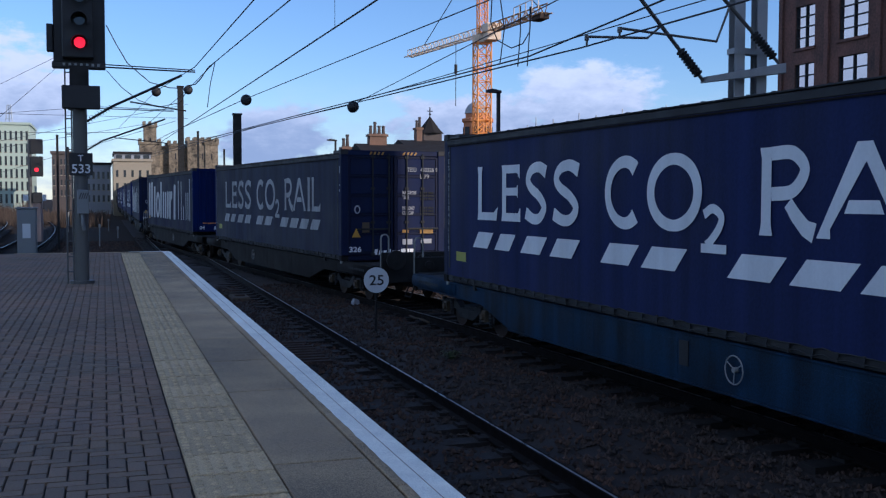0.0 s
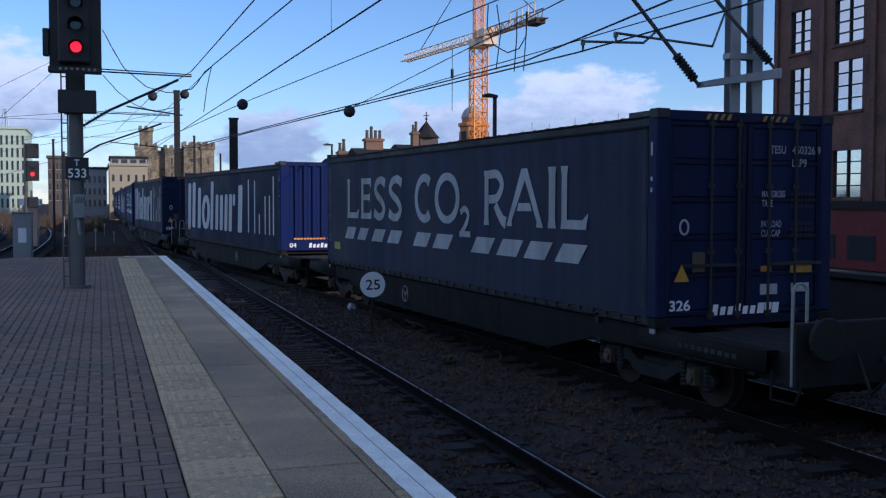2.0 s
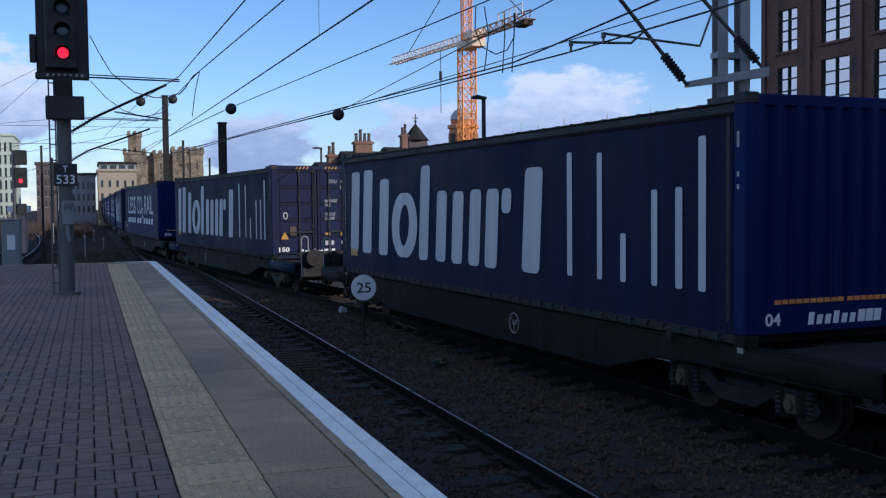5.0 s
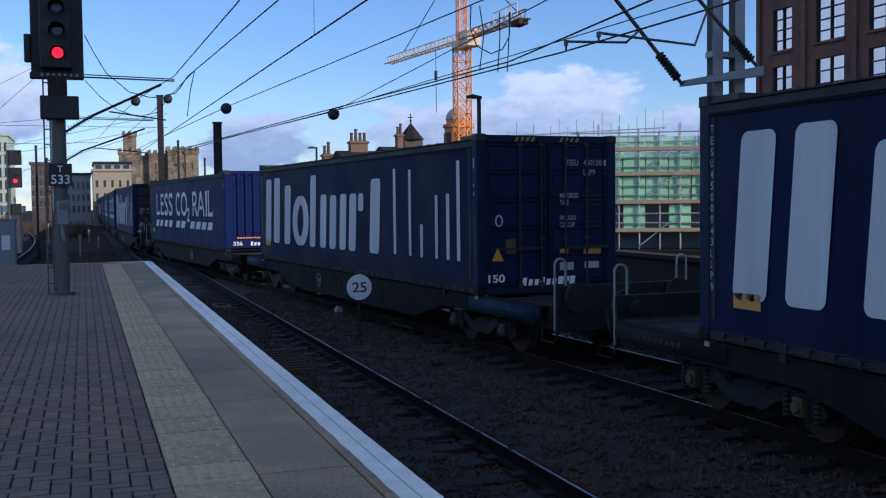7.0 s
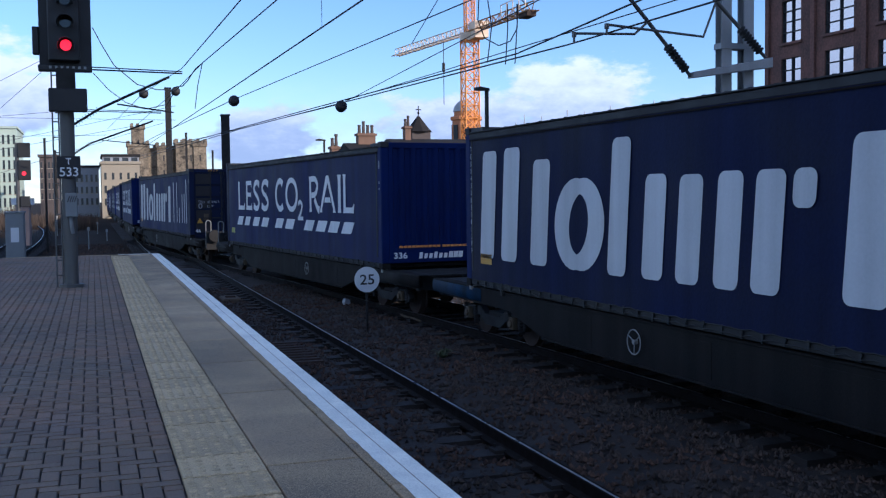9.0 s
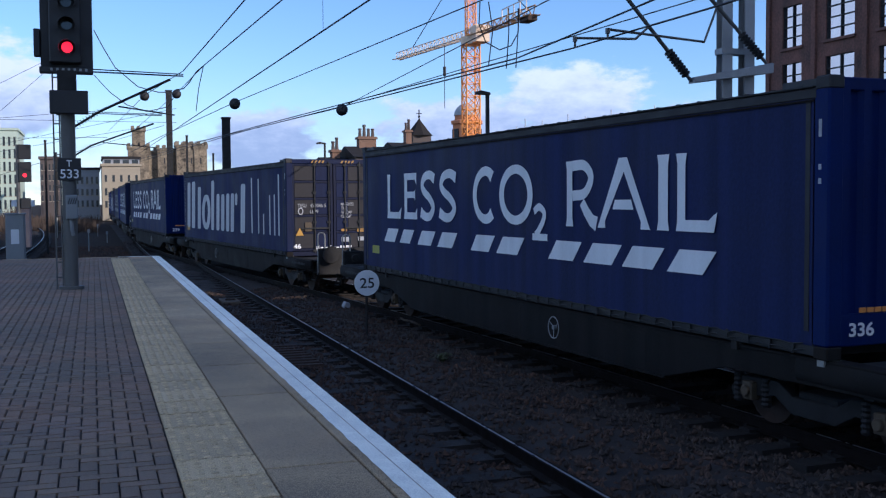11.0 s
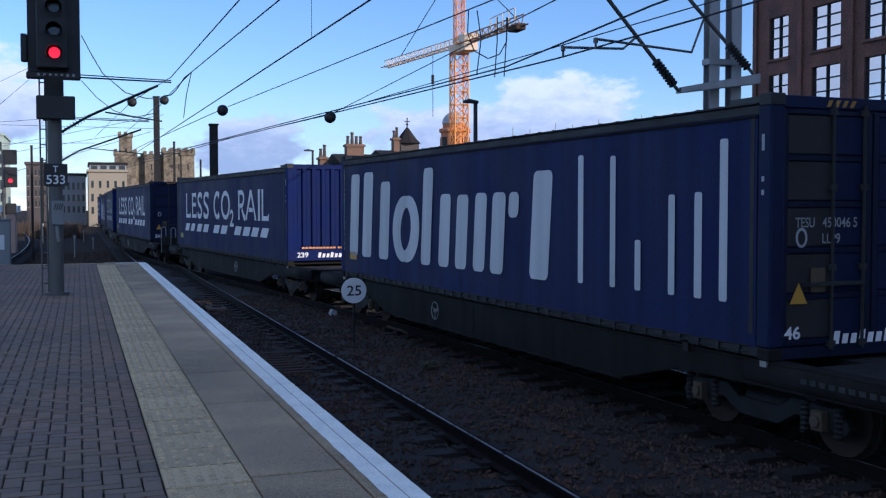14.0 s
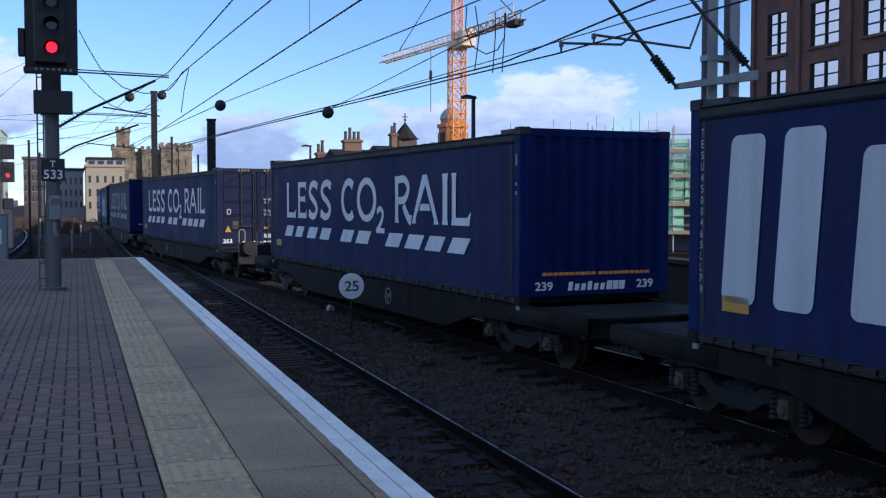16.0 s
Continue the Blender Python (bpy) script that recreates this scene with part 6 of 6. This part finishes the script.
def paving():
    """90 degree herringbone of 200 x 100 mm blocks with recessed joints; the nearest are pieces of their own."""
    pv = thing("pavement", "purple-grey block paving laid in herringbone on the platform", "pavement")
    pv["kind"] = "structure"
    u = 0.1
    rnd = random.Random(4)
    meshes = {}
    for turned in (0, 1):
        b = bmesh.new()
        sx, sy = (2 * u, u) if not turned else (u, 2 * u)
        g = 0.005
        bm_prism(b, ((g, -0.05), (sx - g, -0.05), (sx - g, -0.004), (sx - g - 0.004, 0), (g + 0.004, 0), (g, -0.004)), "y", 0.007, sy - 0.007)
        meshes[turned] = finish(b, "paver", PAVER)
    v, f, near = [], [], 0
    for i in range(-58, 6):
        for j in range(-40, 292):
            r = (i + j) % 4
            if r not in (0, 2):
                continue
            x, y = i * u, j * u
            sx, sy = (2 * u, u) if r == 0 else (u, 2 * u)
            if x > 0.37 or y + sy > PLAT_END:
                continue
            z = rnd.uniform(-0.002, 0.0008)
            if 2.0 < y < 6.2 and x > -1.15 and x + sx < 0.401 and near < 300:
                near += 1
                piece("paver", meshes[0 if r == 0 else 1], pv, (x, y, z))
                continue
            g, k = 0.005, len(v)
            x0, x1, y0, y1 = x + g, min(x + sx - g, 0.4), y + 0.007, y + sy - 0.007
            c = 0.006
            v += [(x0, y0, z - 0.03), (x1, y0, z - 0.03), (x1, y1, z - 0.03), (x0, y1, z - 0.03), (x0, y0, z - c), (x1, y0, z - c), (x1, y1, z - c), (x0, y1, z - c), (x0 + c, y0 + c, z), (x1 - c, y0 + c, z), (x1 - c, y1 - c, z), (x0 + c, y1 - c, z)]
            for a, b in ((0, 4), (4, 8)):
                f += [tuple(k + a + q for q in (p, (p + 1) % 4, (p + 1) % 4 + 4, p + 4)) for p in range(4)]
            f.append((k + 8, k + 9, k + 10, k + 11))
    me = bpy.data.meshes.new("far_pavers")
    me.from_pydata(v, [], f)
    me.materials.append(PAVER)
    rest = new("far_pavers", me)
    rest.parent = pv
    rest["kind"] = "stuff"


paving()


def tactile():
    tp = thing("tactile_strip", "buff tactile paving slabs with raised blisters", "tactile paving")
    tp["kind"] = "structure"
    b = bmesh.new()
    g, sx, sy = 0.014, 0.452, 0.446
    bm_box(b, (0.005, g, -0.05), (sx - 0.005, sy - g, 0.0))
    for i in range(6):
        for j in range(6):
            x, y = 0.038 + i * 0.075, 0.037 + j * 0.0743
            lo = [b.verts.new((x + 0.024 * math.cos(a), y + 0.024 * math.sin(a), 0.0)) for a in np.linspace(0, 2 * math.pi, 8, endpoint=False)]
            hi = [b.verts.new((x + 0.016 * math.cos(a), y + 0.016 * math.sin(a), 0.006)) for a in np.linspace(0, 2 * math.pi, 8, endpoint=False)]
            for q in range(8):
                b.faces.new((lo[q], lo[(q + 1) % 8], hi[(q + 1) % 8], hi[q]))
            b.faces.new(hi)
    me = finish(b, "tactile_slab", TACTILE)
    rnd = random.Random(8)
    for k in range(-13, 58):
        y = 1.93 + k * 0.4455
        if y + 0.44 < PLAT_END:
            piece("tactile_slab", me, tp, (0.404, y + (0.004 if k % 2 else 0), rnd.uniform(-0.002, 0.003)), rnd.uniform(-0.2, 0.2))


tactile()


def edge_strip():
    es = thing("platform_edge", "grey concrete platform edge with a worn white line", "platform edge")
    es["kind"] = "structure"
    rnd = random.Random(11)
    y = -4.2
    while y < PLAT_END - 0.2:
        ln = min(rnd.choice((1.5, 1.8, 2.2)), PLAT_END - y)
        b = bmesh.new()
        bm_box(b, (0.863, y + 0.013, -0.06), (1.38, y + ln - 0.013, 0.001))
        part("slab", b, CONCRETE, es, bevel=0.004)
        y += ln
    y = -4.2
    while y < PLAT_END - 0.2:
        ln = min(0.92, PLAT_END - y)
        b = bmesh.new()
        bm_box(b, (1.395, y + 0.002, -0.12), (EDGE, y + ln - 0.002, 0.002))
        part("coping_stone", b, CONCRETE, es, bevel=0.006)
        y += ln
    b = bmesh.new()
    n = 290
    lane = []
    for k in range(n + 1):
        yy = -4.2 + (PLAT_END + 4.18) * k / n
        lane.append([b.verts.new((x, yy, 0.0062)) for x in (1.445 + 0.008 * noise.noise((yy * 5, 0, 0)) + 0.006 * noise.noise((yy * 19, 2, 0)), 1.545 + 0.003 * noise.noise((yy * 9, 7, 0)))])
        lane[-1] += [b.verts.new((x, yy, 0.0062)) for x in (1.5505 + 0.003 * noise.noise((yy * 9, 7, 0)), EDGE + 0.001 - abs(0.006 * noise.noise((yy * 8, 5, 0))))]
    for p, q in zip(lane, lane[1:]):
        b.faces.new((p[0], p[1], q[1], q[0]))
        b.faces.new((p[2], p[3], q[3], q[2]))
    part("white_line", b, EDGE_WHITE, es, "worn white painted line")
    b = bmesh.new()
    bm_box(b, (-2.2, PLAT_END - 0.001, -0.14), (EDGE, PLAT_END + 0.12, 0.003))
    part("end_kerb", b, CONCRETE, es, bevel=0.01)
    b = bmesh.new()
    bm_box(b, (0.6, PLAT_END + 0.0, 0.004), (EDGE - 0.03, PLAT_END + 0.09, 0.008))
    part("end_line", b, EDGE_WHITE, es)


edge_strip()


def trackside():
    """Small loose items between and beside the rails."""
    base = RAIL_Z - 0.165
    gt = thing("track_grating", "dark slatted grating lying between the rails", "grating")
    for k in range(9):
        bm = bmesh.new()
        bm_box(bm, (2.72, 15.4 + k * 0.27, base - 0.02), (3.28, 15.5 + k * 0.27, base + 0.055))
        part("slat", bm, RUST, gt, bevel=0.006)
    for x in (2.76, 3.24):
        bm = bmesh.new()
        bm_box(bm, (x - 0.03, 15.35, base - 0.06), (x + 0.03, 17.72, base + 0.0))
        part("side_bar", bm, RUST, gt)
    bx = thing("track_box", "dusty tan cover box on the sleepers", "cover box")
    bm = bmesh.new()
    bm_box(bm, (2.92, 25.1, base - 0.03), (3.36, 26.1, base + 0.11))
    part("cover", bm, AXLE_BOX, bx, bevel=0.03)
    bm = bmesh.new()
    bm_box(bm, (3.02, 25.5, base + 0.10), (3.26, 25.7, base + 0.15))
    part("lid", bm, RUST, bx, bevel=0.01)
    bm = bmesh.new()
    bm_prism(bm, ((-0.08, -0.1), (0.08, -0.1), (0.07, 0.1), (-0.03, 0.13), (-0.08, 0.04)), "y", -0.12, 0.12)
    solo("marker_block", bm, DULL_WHITE, "small chipped white marker block by the track", "marker block", bevel=0.012, at=(5.57, 23.6, -1.05))
    bm = bmesh.new()
    bm_line(bm, [(6.1 + 0.12 * noise.noise((k * 0.7, 4, 0)), 19.5 + k * 0.5, -1.03 + 0.03 * noise.noise((k, 9, 0))) for k in range(11)], 0.022, 6)
    solo("ground_cable", bm, AXLE_BOX, "dusty tan cable lying on the ballast", "cable", smooth=True)


trackside()


def weed(x, y):
    """A low tuft of leaves rooted in the ballast."""
    rng = random.Random(2)
    bm = bmesh.new()
    for k in range(46):
        a, reach, rise = rng.uniform(0, 6.28), rng.uniform(0.05, 0.22), rng.uniform(0.04, 0.16)
        c, d = math.cos(a), math.sin(a)
        w = rng.uniform(0.012, 0.028)
        bm.faces.new([bm.verts.new(p) for p in ((0.02 * c, 0.02 * d, 0), (reach * 0.6 * c - w * d, reach * 0.6 * d + w * c, rise), (reach * c, reach * d, rise * 0.8), (reach * 0.6 * c + w * d, reach * 0.6 * d - w * c, rise))])
    solo("weed", bm, LEAF, "small green weed growing in the ballast", "plant", at=(x, y, heaped(x, y)))


weed(5.05, 15.0)


def stones():
    """Loose ballast, thickest where the camera passes nearest."""
    rng = np.random.default_rng(5)
    base = np.array([(1, 0, 0), (-1, 0, 0), (0, 1, 0), (0, -1, 0), (0, 0, 1), (0, 0, -1)], float)
    tri = ((0, 2, 4), (2, 1, 4), (1, 3, 4), (3, 0, 4), (2, 0, 5), (1, 2, 5), (3, 1, 5), (0, 3, 5))
    v, f = [], []
    count = 36000
    ys = 3.5 + 26 * rng.random(count) ** 1.6
    xs = 1.8 + 8.5 * rng.random(count)
    far = 9000   # scattered over the open ground past the platform end
    ys = np.concatenate([ys, 28.8 + 40 * rng.random(far)])
    xs = np.concatenate([xs, -7 + 9 * rng.random(far)])
    for x, y in zip(xs, ys):
        p = base * (2.2 if x < 1.75 else 1.0) * rng.uniform(0.018, 0.042, 3) * rng.uniform(0.7, 1.15, (6, 1))
        a = rng.uniform(0, 6.28)
        c, s = math.cos(a), math.sin(a)
        z = heaped(x, y) + 0.012 if x > 1.75 else -1.41
        k = len(v)
        v += [(x + c * q[0] - s * q[1], y + s * q[0] + c * q[1], z + q[2]) for q in p]
        f += [(k + t[0], k + t[1], k + t[2]) for t in tri]
    me = bpy.data.meshes.new("ballast_stones")
    me.from_pydata(v, [], f)
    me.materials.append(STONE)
    tagged(new("ballast_stones", me), "loose dark ballast stones around the tracks", "ballast", kind="stuff")


stones()

motions()
